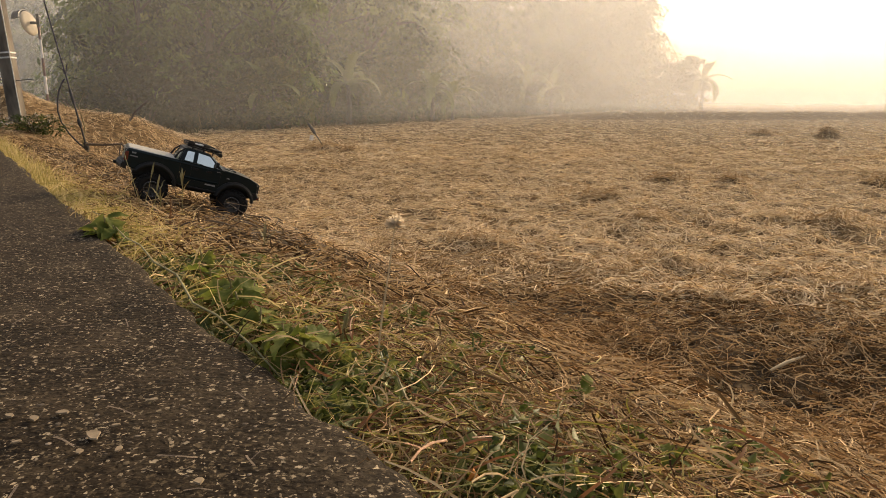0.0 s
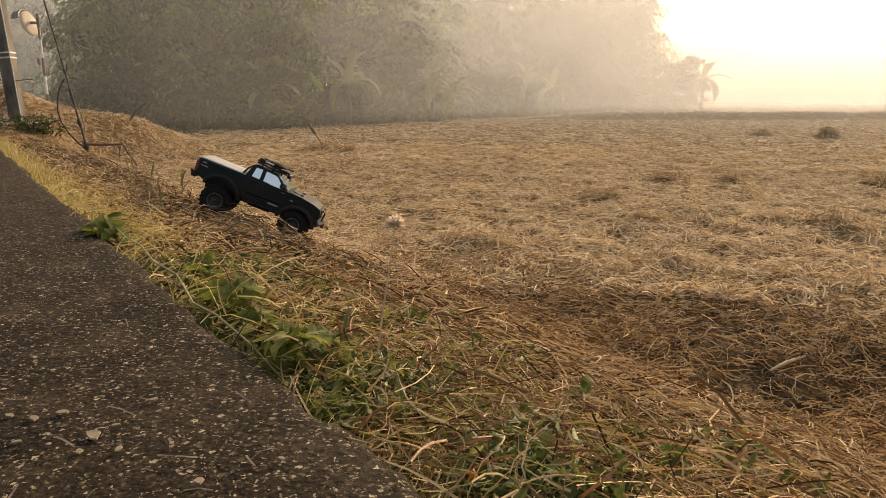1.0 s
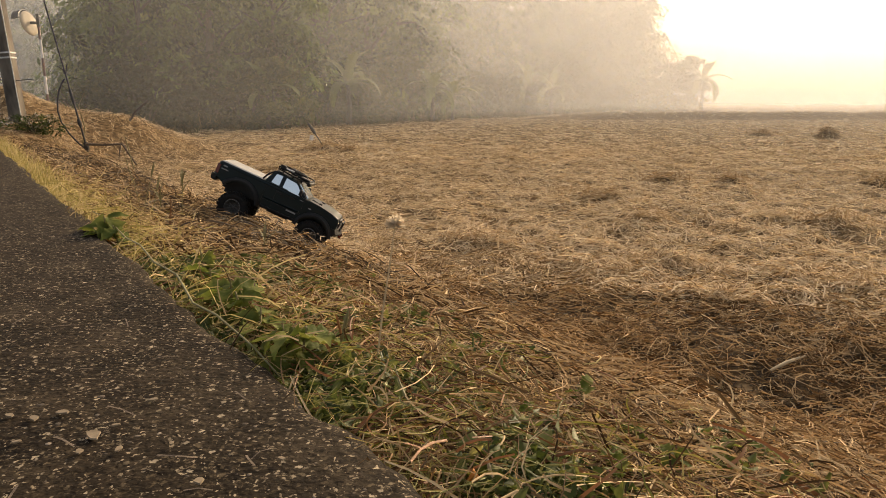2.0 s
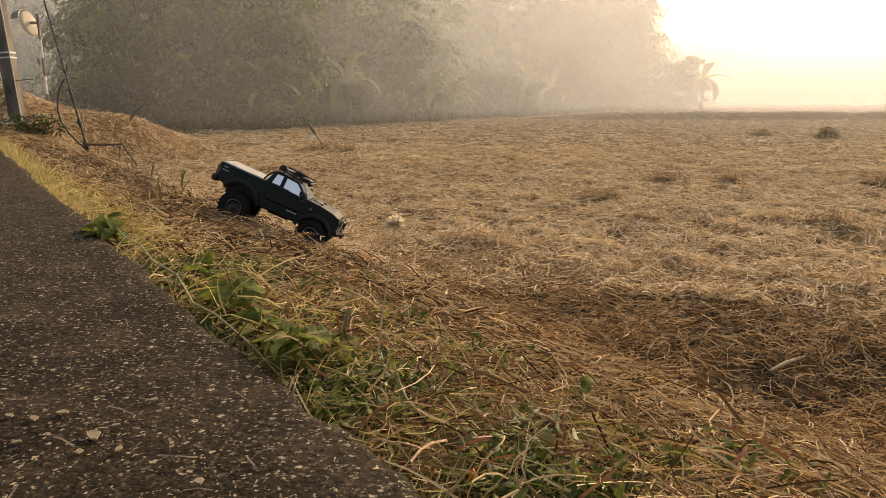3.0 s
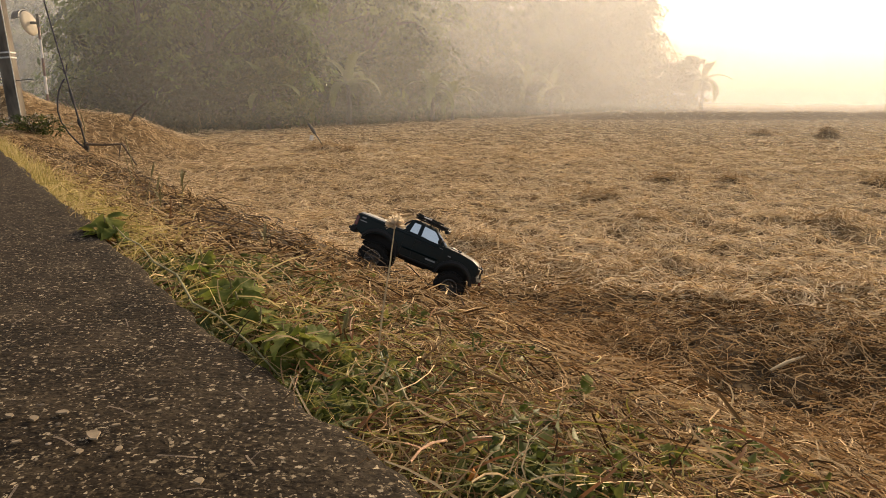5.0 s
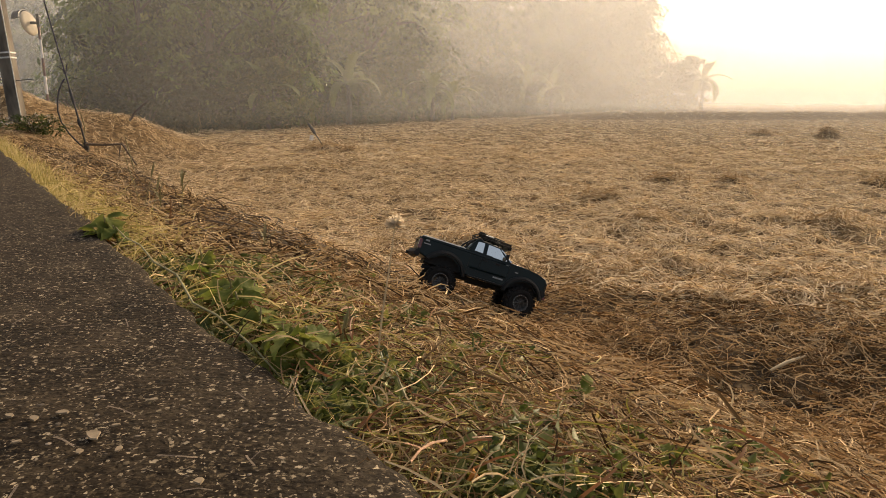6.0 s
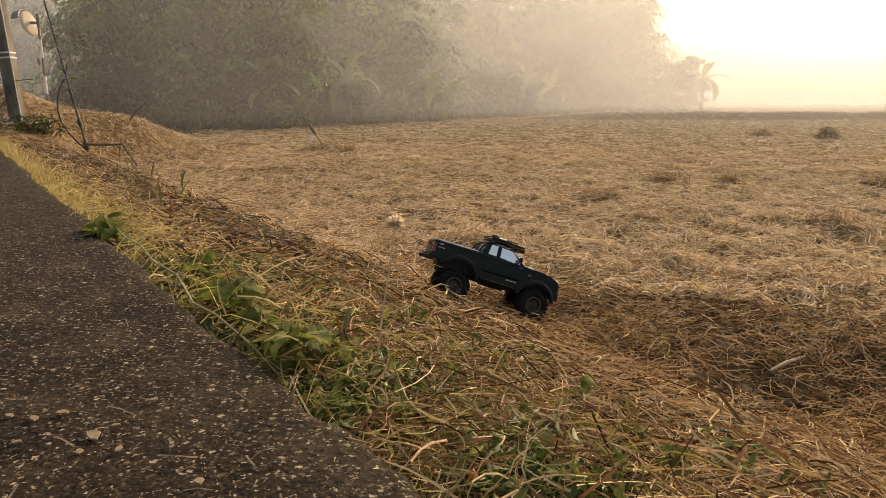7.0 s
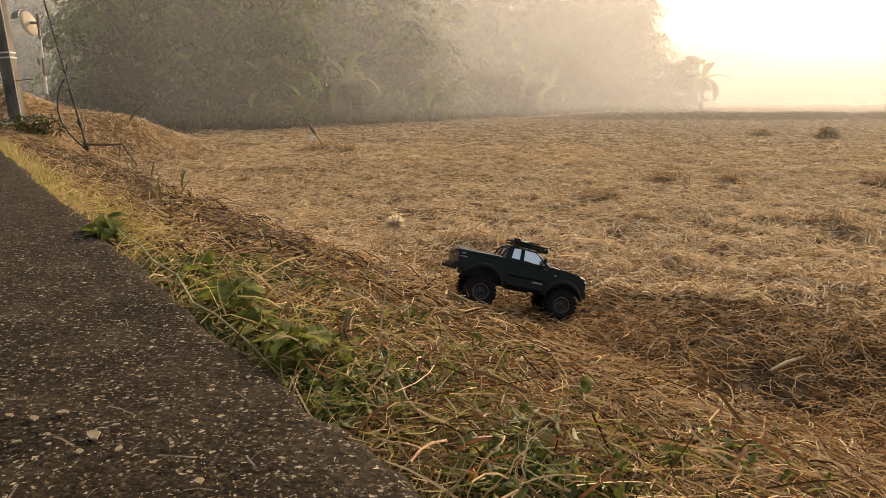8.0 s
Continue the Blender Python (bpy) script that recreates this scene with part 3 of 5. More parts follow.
def utility_pole():
    x, y = -5.40, 9.0
    root = new("utility_pole")
    root.matrix_basis = pose(x, y, float(land(x, y)) - 0.1, 0, -3.2, 0)
    bm = bmesh.new()
    loft(bm, [[(sx * w, sy * w * 0.85, z) for sx, sy in ((-1, -0.8), (-0.8, -1), (0.8, -1), (1, -0.8), (1, 0.8), (0.8, 1), (-0.8, 1), (-1, 0.8))]
              for z, w in ((0, 0.084), (1.5, 0.076), (4.0, 0.066), (8.0, 0.054))])
    part("shaft", bm, M_pole, root, "square weathered concrete shaft")
    for z in (0.875, 0.935):
        bm = bmesh.new()
        box(bm, -0.084, 0.084, -0.0715, 0.0715, z, z + 0.020, 0.003)
        part("band", bm, M_white, root, "white painted band")
    bm = bmesh.new()
    tube(bm, [(0.083, -0.068, 0.1), (0.080, -0.066, 1.0), (0.074, -0.062, 2.4), (0.055, -0.046, 7.9)], 0.006, 6)
    part("earth_cable", bm, M_white, root, "pale cable stapled along one corner")
    for pts in ([(-0.02, -0.088, 1.9), (-0.05, -0.13, 1.5), (-0.01, -0.092, 1.2)], [(0.07, -0.08, 1.9), (0.13, -0.10, 1.82), (0.10, -0.08, 1.72)],
                [(-0.09, -0.05, 0.62), (-0.25, -0.05, 0.72), (-0.5, -0.04, 0.9)], [(0.09, -0.05, 0.60), (0.2, -0.05, 0.605), (0.31, -0.05, 0.61)]):
        bm = bmesh.new()
        tube(bm, pts, 0.006, 6)
        part("cable", bm, M_cable, root)
    return tagged(root, "square concrete utility pole with white bands on the bank", "utility pole")


def traffic_mirror():
    x, y = -6.44, 11.6
    z0 = float(land(x, y)) - 0.1
    root = new("traffic_mirror")
    root.location = (x, y, z0)
    lean = Vector((-0.012, 0, 1))
    base, step = 0.42 - z0, 0.285
    cuts = [0.0] + [base + step * k for k in range(5)]
    for k in range(5):
        bm = bmesh.new()
        tube(bm, [lean * cuts[k], lean * cuts[k + 1]], 0.020, 12)
        part("post_section", bm, M_white if k in (1, 3) else M_redpaint, root, "white section" if k in (1, 3) else "faded red section")
    top = lean * (cuts[-1] - 0.09)
    bm = bmesh.new()
    tube(bm, [top, top + Vector((0, 0, 0.20))], 0.026, 10)
    tube(bm, [top + Vector((0, 0, 0.06)), top + Vector((-0.11, -0.03, 0.06))], 0.022, 8)
    part("bracket", bm, M_cable, root)
    turn = Matrix.Translation(top + Vector((-0.125, -0.02, 0.055))) @ pose(0, 0, 0, 0, -12, 0) @ pose(0, 0, 0, 0, 0, 84)
    bm = bmesh.new()
    lathe(bm, [(0.001, -0.012), (0.11, -0.009), (0.185, 0.0), (0.195, 0.012), (0.185, 0.018), (0.001, 0.02)], 28)
    disc = part("mirror_disc", bm, M_board, root, "pale round back of the mirror", True)
    disc.matrix_basis = turn
    bm = bmesh.new()
    seg = [radians(a) for a in range(20, 161, 10)]
    loft(bm, [[(r * math.cos(a), yy, r * math.sin(a)) for r, yy in ((0.206, 0.02), (0.222, 0.02), (0.224, 0.14), (0.214, 0.14))] for a in seg])
    hood = part("visor", bm, M_cable, root, "dark visor")
    hood.matrix_basis = turn
    return tagged(root, "round convex traffic mirror on a red and white post", "traffic mirror")


def guy_wire(top, foot, label, clamps, rod=0.28, thick=0.011, wire_thick=0.9):
    root = new("guy_wire")
    foot = Vector((*foot, float(land(*foot)) - 0.04))
    root.location = foot
    d = Vector(top) - foot
    bm = bmesh.new()
    tube(bm, [(0, 0, 0), d * rod], thick, 8)
    part("anchor_rod", bm, M_cable, root, "rusty anchor rod")
    bm = bmesh.new()
    tube(bm, [d * rod, d * 0.6, d], thick * wire_thick, 6)
    part("wire", bm, M_cable, root)
    for t, r, l in clamps:
        bm = bmesh.new()
        tube(bm, [d * t, d * (t + l * 0.5), d * (t + l)], [r * 0.7, r, r * 0.7], 8)
        part("clamp", bm, M_cable, root)
    return root, label


utility_pole()
traffic_mirror()
wire, text = guy_wire((-5.03, 9.05, 2.05), (-4.46, 8.82), "black guy wire with clamps anchored in the bank",
                      ((0.03, 0.035, 0.04), (0.15, 0.026, 0.04), (0.27, 0.021, 0.07)), 0.33)
for pts, r in (([(-0.03, 0, 0.08), (-0.13, 0, 0.17), (-0.23, 0, 0.29), (-0.32, 0.03, 0.42), (-0.36, 0.05, 0.55), (-0.36, 0.07, 0.68), (-0.34, 0.09, 0.80), (-0.30, 0.1, 0.89), (-0.255, 0.1, 0.95)], 0.010),
               ([(-0.22, 0.1, 0.95), (-0.27, 0.1, 1.06), (-0.33, 0.1, 1.10)], 0.006), ([(-0.24, 0.1, 0.98), (-0.21, 0.1, 1.12)], 0.006)):
    bm = bmesh.new()
    tube(bm, pts, r, 8)
    part("loose_cable", bm, M_cable, wire, "slack black cable loop")
bm = bmesh.new()
tube(bm, [(-0.10, 0.05, 0.10), (-0.05, 0.06, 0.35), (-0.12, 0.1, 0.62), (-0.03, 0.1, 0.78)], [0.008, 0.007, 0.005, 0.003], 6)
part("dry_vine", bm, M_stem, wire, "dry pale vine stem")
tagged(wire, text, "guy wire", "guy wires")
wire, text = guy_wire((-3.45, 11.3, 2.03), (-1.93, 11.4), "thin guy wire anchored in a straw heap in the field",
                      ((0.09, 0.03, 0.05), (0.12, 0.022, 0.04)), 0.17, 0.008, 0.25)
bm = bmesh.new()
tube(bm, [(-0.19, -0.02, 0.20), (-0.20, -0.03, 0.12)], [0.035, 0.03], 8)
part("insulator", bm, M_white, wire, "small white insulator")
tagged(wire, text, "guy wire", "guy wires")


def limb(name, pts, radii, mat, label, category, forks=()):
    root = new(name)
    base = Vector(pts[0])
    root.location = base
    bm = bmesh.new()
    tube(bm, [Vector(p) - base for p in pts], radii, 7)
    part("main_stem", bm, mat, root)
    for fp, fr in forks:
        bm = bmesh.new()
        tube(bm, [Vector(p) - base for p in fp], fr, 6)
        part("side_twig", bm, mat, root)
    return tagged(root, label, category)


limb("branch", [(-4.45, 8.75, -0.21), (-4.2, 8.7, -0.215), (-3.93, 8.6, -0.20), (-3.71, 8.45, -0.44)], [0.016, 0.013, 0.014, 0.010], M_wood,
     "dark bent dead branch lying on the bank", "branch", [([(-3.95, 8.6, -0.2), (-3.94, 8.5, -0.36)], [0.010, 0.006])])
limb("stake", [(-4.70, 10.6, 0.02), (-4.62, 10.65, 0.16), (-4.45, 10.7, 0.32)], [0.018, 0.016, 0.012], M_pole, "short weathered stick leaning out of the heap", "stick")

# ---- straw and grass ----


def combed(rng, x, y, spread):
    """Lie of the straw: swept into locks, with loose stalks across them."""
    a = 4.2 * lumps(x, y, 1.6, 2) + 2.6 * lumps(x, y, 6.0, 3) + rng.normal(0, spread, len(x))
    loose = rng.uniform(0, 1, len(x)) < 0.62
    return np.where(loose, rng.uniform(0, 6.283, len(x)), a)


def strands(name, rng, x, y, length, width, mat, label, lift=0.01, rise=0.25, heading=None, category="straw", n=4, wave=0.5):
    """Thin bent stalks lying on the land at the given places."""
    N = len(x)
    ang = combed(rng, x, y, 0.8) if heading is None else heading
    L = length * rng.uniform(0.45, 1.5, N)
    W = width * rng.uniform(0.6, 1.4, N)
    tilt = np.abs(rng.normal(0, rise, N))
    bend = rng.normal(0, wave, N)
    sag = rng.uniform(0.0, 1.0, N)
    t = np.linspace(0, 1, n)
    P = np.zeros((N, n, 3))
    for i, tt in enumerate(t):
        a = ang + bend * (tt - 0.5)
        s = (tt - 0.5) * L
        P[:, i, 0] = x + np.cos(a) * s * np.cos(tilt)
        P[:, i, 1] = y + np.sin(a) * s * np.cos(tilt)
        P[:, i, 2] = s * np.sin(tilt) - sag * tilt * L * (tt - 0.5) ** 2
    low = P[:, :, 2].min(1)
    g = land(P[:, :, 0], P[:, :, 1])
    base = rng.exponential(lift, N)
    P[:, :, 2] += g * 0.7 + (g.mean(1) * 0.3 - low * 0.6 + base)[:, None]
    T = P[:, -1] - P[:, 0]
    T /= np.linalg.norm(T, axis=1)[:, None] + 1e-9
    r = rng.normal(size=(N, 3))
    S = np.cross(T, r)
    S /= np.linalg.norm(S, axis=1)[:, None] + 1e-9
    U = np.cross(T, S)
    taper = np.linspace(1.0, 0.6, n)
    v = np.zeros((N, n, 3, 3))
    for i in range(n):
        hw = (W * taper[i] * 0.5)[:, None]
        v[:, i, 0] = P[:, i] - S * hw
        v[:, i, 1] = P[:, i] + U * hw * 0.6
        v[:, i, 2] = P[:, i] + S * hw
    base_i = (np.arange(N) * n * 3)[:, None, None]
    q = []
    for i in range(n - 1):
        for j in (0, 1):
            q.append([i * 3 + j, i * 3 + j + 1, (i + 1) * 3 + j + 1, (i + 1) * 3 + j])
    f = (base_i + np.array(q)[None]).reshape(-1, 4)
    ob = new(name, array_mesh(name, v.reshape(-1, 3), f, mat))
    return tagged(ob, label, category, kind="stuff")


rng = np.random.default_rng(11)


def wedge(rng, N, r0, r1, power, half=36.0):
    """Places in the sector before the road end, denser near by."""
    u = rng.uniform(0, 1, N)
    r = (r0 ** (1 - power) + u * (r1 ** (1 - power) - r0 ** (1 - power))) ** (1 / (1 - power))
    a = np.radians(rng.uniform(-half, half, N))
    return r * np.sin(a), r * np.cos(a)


def near_scale(x, y):
    """Chopped finer beside the road than out on the field."""
    return np.clip(np.hypot(x, y) / 1.7, 0.5, 1.1)


def beyond_edge(x, y, lo, hi=1e9):
    d = (x - EDGE[0]) * NX + (y - EDGE[1]) * NY
    return (d > lo) & (d < hi)


def flat_strands(name, rng, x, y, length, width, mat, label, lift, rise, stand=0.0):
    """Stalks too far off to show a fold: one kinked ribbon each, some of them standing stubble."""
    N = len(x)
    ang = combed(rng, x, y, 0.8)
    L = length * rng.uniform(0.4, 1.5, N)
    W = width * rng.uniform(0.6, 1.4, N)
    tilt = np.abs(rng.normal(0, rise, N))
    up = rng.uniform(0, 1, N) < stand
    tilt[up] = rng.uniform(0.7, 1.5, up.sum())
    L[up] *= 0.6
    kink = rng.normal(0, 0.4, N)
    P = np.zeros((N, 3, 3))
    for i, tt in enumerate((-0.5, 0.0, 0.5)):
        a = ang + kink * tt
        P[:, i, 0] = x + np.cos(a) * tt * L * np.cos(tilt)
        P[:, i, 1] = y + np.sin(a) * tt * L * np.cos(tilt)
        P[:, i, 2] = (tt + 0.5 - 0.25 * (tt == 0.5) * ~up) * L * np.sin(tilt)
    P[:, :, 2] += land(P[:, :, 0], P[:, :, 1]) + rng.exponential(lift, N)[:, None] - 0.004
    S = np.stack([-np.sin(ang), np.cos(ang), rng.normal(0, 0.7, N)], -1)
    S /= np.linalg.norm(S, axis=1)[:, None]
    v = np.zeros((N, 3, 2, 3))
    for i, tp in enumerate((1.0, 0.9, 0.55)):
        v[:, i, 0] = P[:, i] - S * (W * tp * 0.5)[:, None]
        v[:, i, 1] = P[:, i] + S * (W * tp * 0.5)[:, None]
    f = ((np.arange(N) * 6)[:, None, None] + np.array([[0, 1, 3, 2], [2, 3, 5, 4]])[None]).reshape(-1, 4)
    ob = new(name, array_mesh(name, v.reshape(-1, 3), f, mat))
    return tagged(ob, label, "straw", kind="stuff")


def clumpy(rng, x, y, first, last, keep):
    """Thins the places out between tufts."""
    h = rough_field(x, y, first, last)
    return rng.uniform(0, 1, len(x)) < keep + (1 - keep) * np.clip(0.5 + 1.6 * h, 0, 1)


# under-layer: its dark colour paints the shaded gaps below the loose straw
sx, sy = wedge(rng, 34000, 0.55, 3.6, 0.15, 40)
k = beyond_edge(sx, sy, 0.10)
strands("straw", rng, sx[k], sy[k], 0.055 * near_scale(sx[k], sy[k]), 0.0030 * near_scale(sx[k], sy[k]), M_straw_dark, "matted weathered straw on the bank, darkened for shade between stalks", 0.003, 0.10, n=3)
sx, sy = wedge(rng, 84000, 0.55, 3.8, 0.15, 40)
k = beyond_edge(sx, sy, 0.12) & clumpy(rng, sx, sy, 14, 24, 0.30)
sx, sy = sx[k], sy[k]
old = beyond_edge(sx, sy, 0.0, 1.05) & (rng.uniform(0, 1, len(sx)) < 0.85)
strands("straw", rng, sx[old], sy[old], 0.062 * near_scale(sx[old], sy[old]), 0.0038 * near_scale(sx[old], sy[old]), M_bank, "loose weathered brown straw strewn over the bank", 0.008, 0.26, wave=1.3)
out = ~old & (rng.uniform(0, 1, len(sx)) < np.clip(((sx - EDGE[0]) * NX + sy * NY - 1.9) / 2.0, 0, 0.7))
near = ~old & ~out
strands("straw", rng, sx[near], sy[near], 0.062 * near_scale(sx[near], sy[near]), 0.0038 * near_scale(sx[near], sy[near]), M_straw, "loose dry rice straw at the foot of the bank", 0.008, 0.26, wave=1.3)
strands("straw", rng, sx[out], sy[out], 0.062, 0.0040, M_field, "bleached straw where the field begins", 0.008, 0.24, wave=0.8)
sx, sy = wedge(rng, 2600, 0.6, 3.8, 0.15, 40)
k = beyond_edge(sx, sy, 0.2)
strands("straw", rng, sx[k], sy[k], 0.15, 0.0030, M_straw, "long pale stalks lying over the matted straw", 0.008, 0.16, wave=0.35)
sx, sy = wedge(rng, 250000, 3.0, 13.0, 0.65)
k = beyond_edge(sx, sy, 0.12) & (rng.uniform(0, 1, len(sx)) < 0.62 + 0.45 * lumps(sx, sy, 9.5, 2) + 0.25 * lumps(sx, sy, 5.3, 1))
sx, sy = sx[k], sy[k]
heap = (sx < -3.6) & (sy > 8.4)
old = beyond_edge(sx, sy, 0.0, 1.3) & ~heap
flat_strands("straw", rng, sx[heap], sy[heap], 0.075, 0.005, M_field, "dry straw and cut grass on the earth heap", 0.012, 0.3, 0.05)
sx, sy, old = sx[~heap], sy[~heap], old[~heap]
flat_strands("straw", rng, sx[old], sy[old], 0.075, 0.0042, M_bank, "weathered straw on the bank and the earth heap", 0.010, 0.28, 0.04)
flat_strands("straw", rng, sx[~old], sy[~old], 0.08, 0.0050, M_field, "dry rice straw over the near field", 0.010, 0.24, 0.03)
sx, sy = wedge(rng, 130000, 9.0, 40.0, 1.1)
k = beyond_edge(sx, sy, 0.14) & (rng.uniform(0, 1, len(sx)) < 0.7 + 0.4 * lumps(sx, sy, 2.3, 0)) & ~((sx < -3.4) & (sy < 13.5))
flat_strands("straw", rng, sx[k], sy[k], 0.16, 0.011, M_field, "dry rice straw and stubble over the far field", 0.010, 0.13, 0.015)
# darker matted straw along the top of the bank
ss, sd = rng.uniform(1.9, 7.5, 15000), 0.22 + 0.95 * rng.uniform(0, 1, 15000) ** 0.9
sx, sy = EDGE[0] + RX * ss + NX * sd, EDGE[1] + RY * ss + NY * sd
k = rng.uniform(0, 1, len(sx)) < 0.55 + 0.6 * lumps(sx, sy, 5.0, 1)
flat_strands("straw", rng, sx[k], sy[k], 0.075, 0.0045, M_straw_dark, "dark matted straw along the top of the bank", 0.016, 0.25, 0.03)
# the bank and field on either hand
sr = 0.5 + 6.0 * np.sqrt(rng.uniform(0, 1, 70000))
sa = rng.uniform(0, 6.283, 70000)
sx, sy = sr * np.sin(sa), sr * np.cos(sa)
k = beyond_edge(sx, sy, 0.1) & (np.abs((sa + math.pi) % (2 * math.pi) - math.pi) > radians(36))
flat_strands("straw", rng, sx[k], sy[k], 0.08, 0.005, M_straw, "loose dry straw over the bank and the field", 0.010, 0.25, 0.03)
# tousled straw on the heaps
for hx, hy, hr, hh in HEAPS:
    m = int(90 + 350 * hr)
    flat_strands("straw_heap", rng, hx + rng.normal(0, hr * 0.6, m), hy + rng.normal(0, hr * 0.45, m), 0.10 + 0.25 * hh, 0.003 + 0.0006 * hy, M_heap,
                 "tousled heap of darker straw in the field", 0.01 + 0.1 * hh, 0.35, 0.14)


def blades(name, rng, x, y, length, width, mat, label, lean=0.6):
    """Upright grass blades, bent over at the tip."""
    N = len(x)
    ang = rng.uniform(0, 6.283, N)
    L = length * rng.uniform(0.4, 1.5, N)
    W = width * rng.uniform(0.6, 1.4, N)
    le = np.abs(rng.normal(lean, 0.35, N))
    n = 5
    g = land(x, y)
    v = np.zeros((N, n, 2, 3))
    px, py, pz = x.copy(), y.copy(), g - 0.005
    for i in range(n):
        t = i / (n - 1)
        a = le * (0.25 + 1.5 * t)
        if i:
            px = px + np.cos(ang) * np.sin(a) * L / (n - 1)
            py = py + np.sin(ang) * np.sin(a) * L / (n - 1)
            pz = pz + np.cos(a) * L / (n - 1)
        hw = W * 0.5 * (1 - t) ** 0.6 + 0.0002
        tw = ang + 1.57 + 0.5 * t
        v[:, i, 0] = np.stack([px - np.cos(tw) * hw, py - np.sin(tw) * hw, pz], -1)
        v[:, i, 1] = np.stack([px + np.cos(tw) * hw, py + np.sin(tw) * hw, pz], -1)
    q = np.array([[2 * i, 2 * i + 1, 2 * i + 3, 2 * i + 2] for i in range(n - 1)])
    f = ((np.arange(N) * n * 2)[:, None, None] + q[None]).reshape(-1, 4)
    return tagged(new(name, array_mesh(name, v.reshape(-1, 3), f, mat)), label, "grass", kind="stuff")


def verge(rng, N, s0, s1, d0, d1, power):
    s = s0 + (s1 - s0) * rng.uniform(0, 1, N) ** power
    d = d0 + np.abs(rng.normal(0, 0.5, N)) * (d1 - d0)
    return EDGE[0] + RX * s + NX * d, EDGE[1] + RY * s + NY * d


gx, gy = verge(rng, 4000, 0.2, 2.8, -0.030, 0.20, 1.0)
blades("grass", rng, gx, gy, 0.034, 0.0034, M_grass, "short green and yellowing grass along the road edge", 0.85)
gx, gy = verge(rng, 8000, 2.2, 9.5, -0.02, 0.15, 1.5)
blades("grass", rng, gx, gy, 0.055, 0.0042, M_drygrass, "yellowing grass tufts along the road edge", 0.65)
gx, gy = verge(rng, 1600, 0.0, 0.9, 0.12, 0.40, 1.0)
blades("grass", rng, gx, gy, 0.030, 0.0045, M_grass, "low green grass in front of the straw", 1.0)

gx, gy = verge(rng, 3200, 0.0, 1.5, -0.005, 0.36, 1.0)
strands("cut_grass", rng, gx, gy, 0.055, 0.0019, M_grass, "cut grass and creeping stems tangled at the road edge", 0.012, 0.30, rng.uniform(0, 6.283, len(gx)), "grass", wave=1.0)
gx, gy = verge(rng, 1500, 1.2, 3.6, -0.02, 0.22, 1.0)
strands("cut_grass", rng, gx, gy, 0.075, 0.0030, M_drygrass, "yellow-green stems leaning over the road edge", 0.016, 0.45, rng.uniform(0, 6.283, len(gx)), "grass", wave=0.7)
gx, gy = verge(rng, 3800, 0.0, 3.0, -0.01, 0.34, 1.3)
strands("straw", rng, gx, gy, 0.065, 0.0024, M_bank, "dry stalks caught in the grass at the road edge", 0.016, 0.4, rng.uniform(0, 6.283, len(gx)), wave=0.6)
gx, gy = verge(rng, 900, 0.0, 1.6, 0.0, 0.40, 1.0)
strands("straw", rng, gx, gy, 0.055, 0.0034, M_rust, "russet dead stems among the weeds", 0.014, 0.35, wave=0.7)

blades("grass", rng, rng.normal(-0.12, 0.13, 700), rng.normal(2.60, 0.07, 700), 0.038, 0.004, M_grass, "small patch of green grass among the straw", 0.8)
blades("grass", rng, rng.normal(-0.45, 0.25, 500), rng.normal(1.75, 0.15, 500), 0.03, 0.004, M_grass, "sparse green shoots in the straw of the bank", 0.8)

# ---- pebbles in the worn road ----


def pebbles(rng, N):
    s = 0.05 + 5.0 * rng.uniform(0, 1, N) ** 1.7
    d = -0.01 - 1.7 * rng.uniform(0, 1, N)
    x, y = EDGE[0] + RX * s + NX * d, EDGE[1] + RY * s + NY * d
    k = y > 0.25
    x, y, s = x[k], y[k], s[k]
    N = len(x)
    r = np.minimum(rng.lognormal(math.log(0.0017), 0.5, N), 0.005)
    a = np.linspace(0, 6.283, 7)[:-1]
    rad = r[:, None] * rng.uniform(0.7, 1.3, (N, 6))
    el = rng.uniform(0.55, 1.0, N)[:, None]
    rot = rng.uniform(0, 6.283, N)[:, None]
    lx, ly = rad * np.cos(a)[None], rad * np.sin(a)[None] * el
    wx, wy = lx * np.cos(rot) - ly * np.sin(rot), lx * np.sin(rot) + ly * np.cos(rot)
    base = (0.004 * rough_field(x, y, 6, 14) + 0.002 * rough_field(x, y, 14, 24))[:, None]
    v = np.zeros((N, 12, 3))
    for j, (sc, hz) in enumerate(((1.0, -0.001), (0.72, 0.22))):
        v[:, j * 6:j * 6 + 6, 0] = x[:, None] + wx * sc
        v[:, j * 6:j * 6 + 6, 1] = y[:, None] + wy * sc
        v[:, j * 6:j * 6 + 6, 2] = base + (hz if j == 0 else r[:, None] * hz * 0.4)
    q = [[i, (i + 1) % 6, 6 + (i + 1) % 6, 6 + i] for i in range(6)] + [[6, 7, 8, 9], [6, 9, 10, 11]]
    f = ((np.arange(N) * 12)[:, None, None] + np.array(q)[None]).reshape(-1, 4)
    return tagged(new("pebbles", array_mesh("pebbles", v.reshape(-1, 3), f, M_pebble)), "small pale stones set in the worn concrete", "pebbles", kind="stuff")


pebbles(rng, 9000)

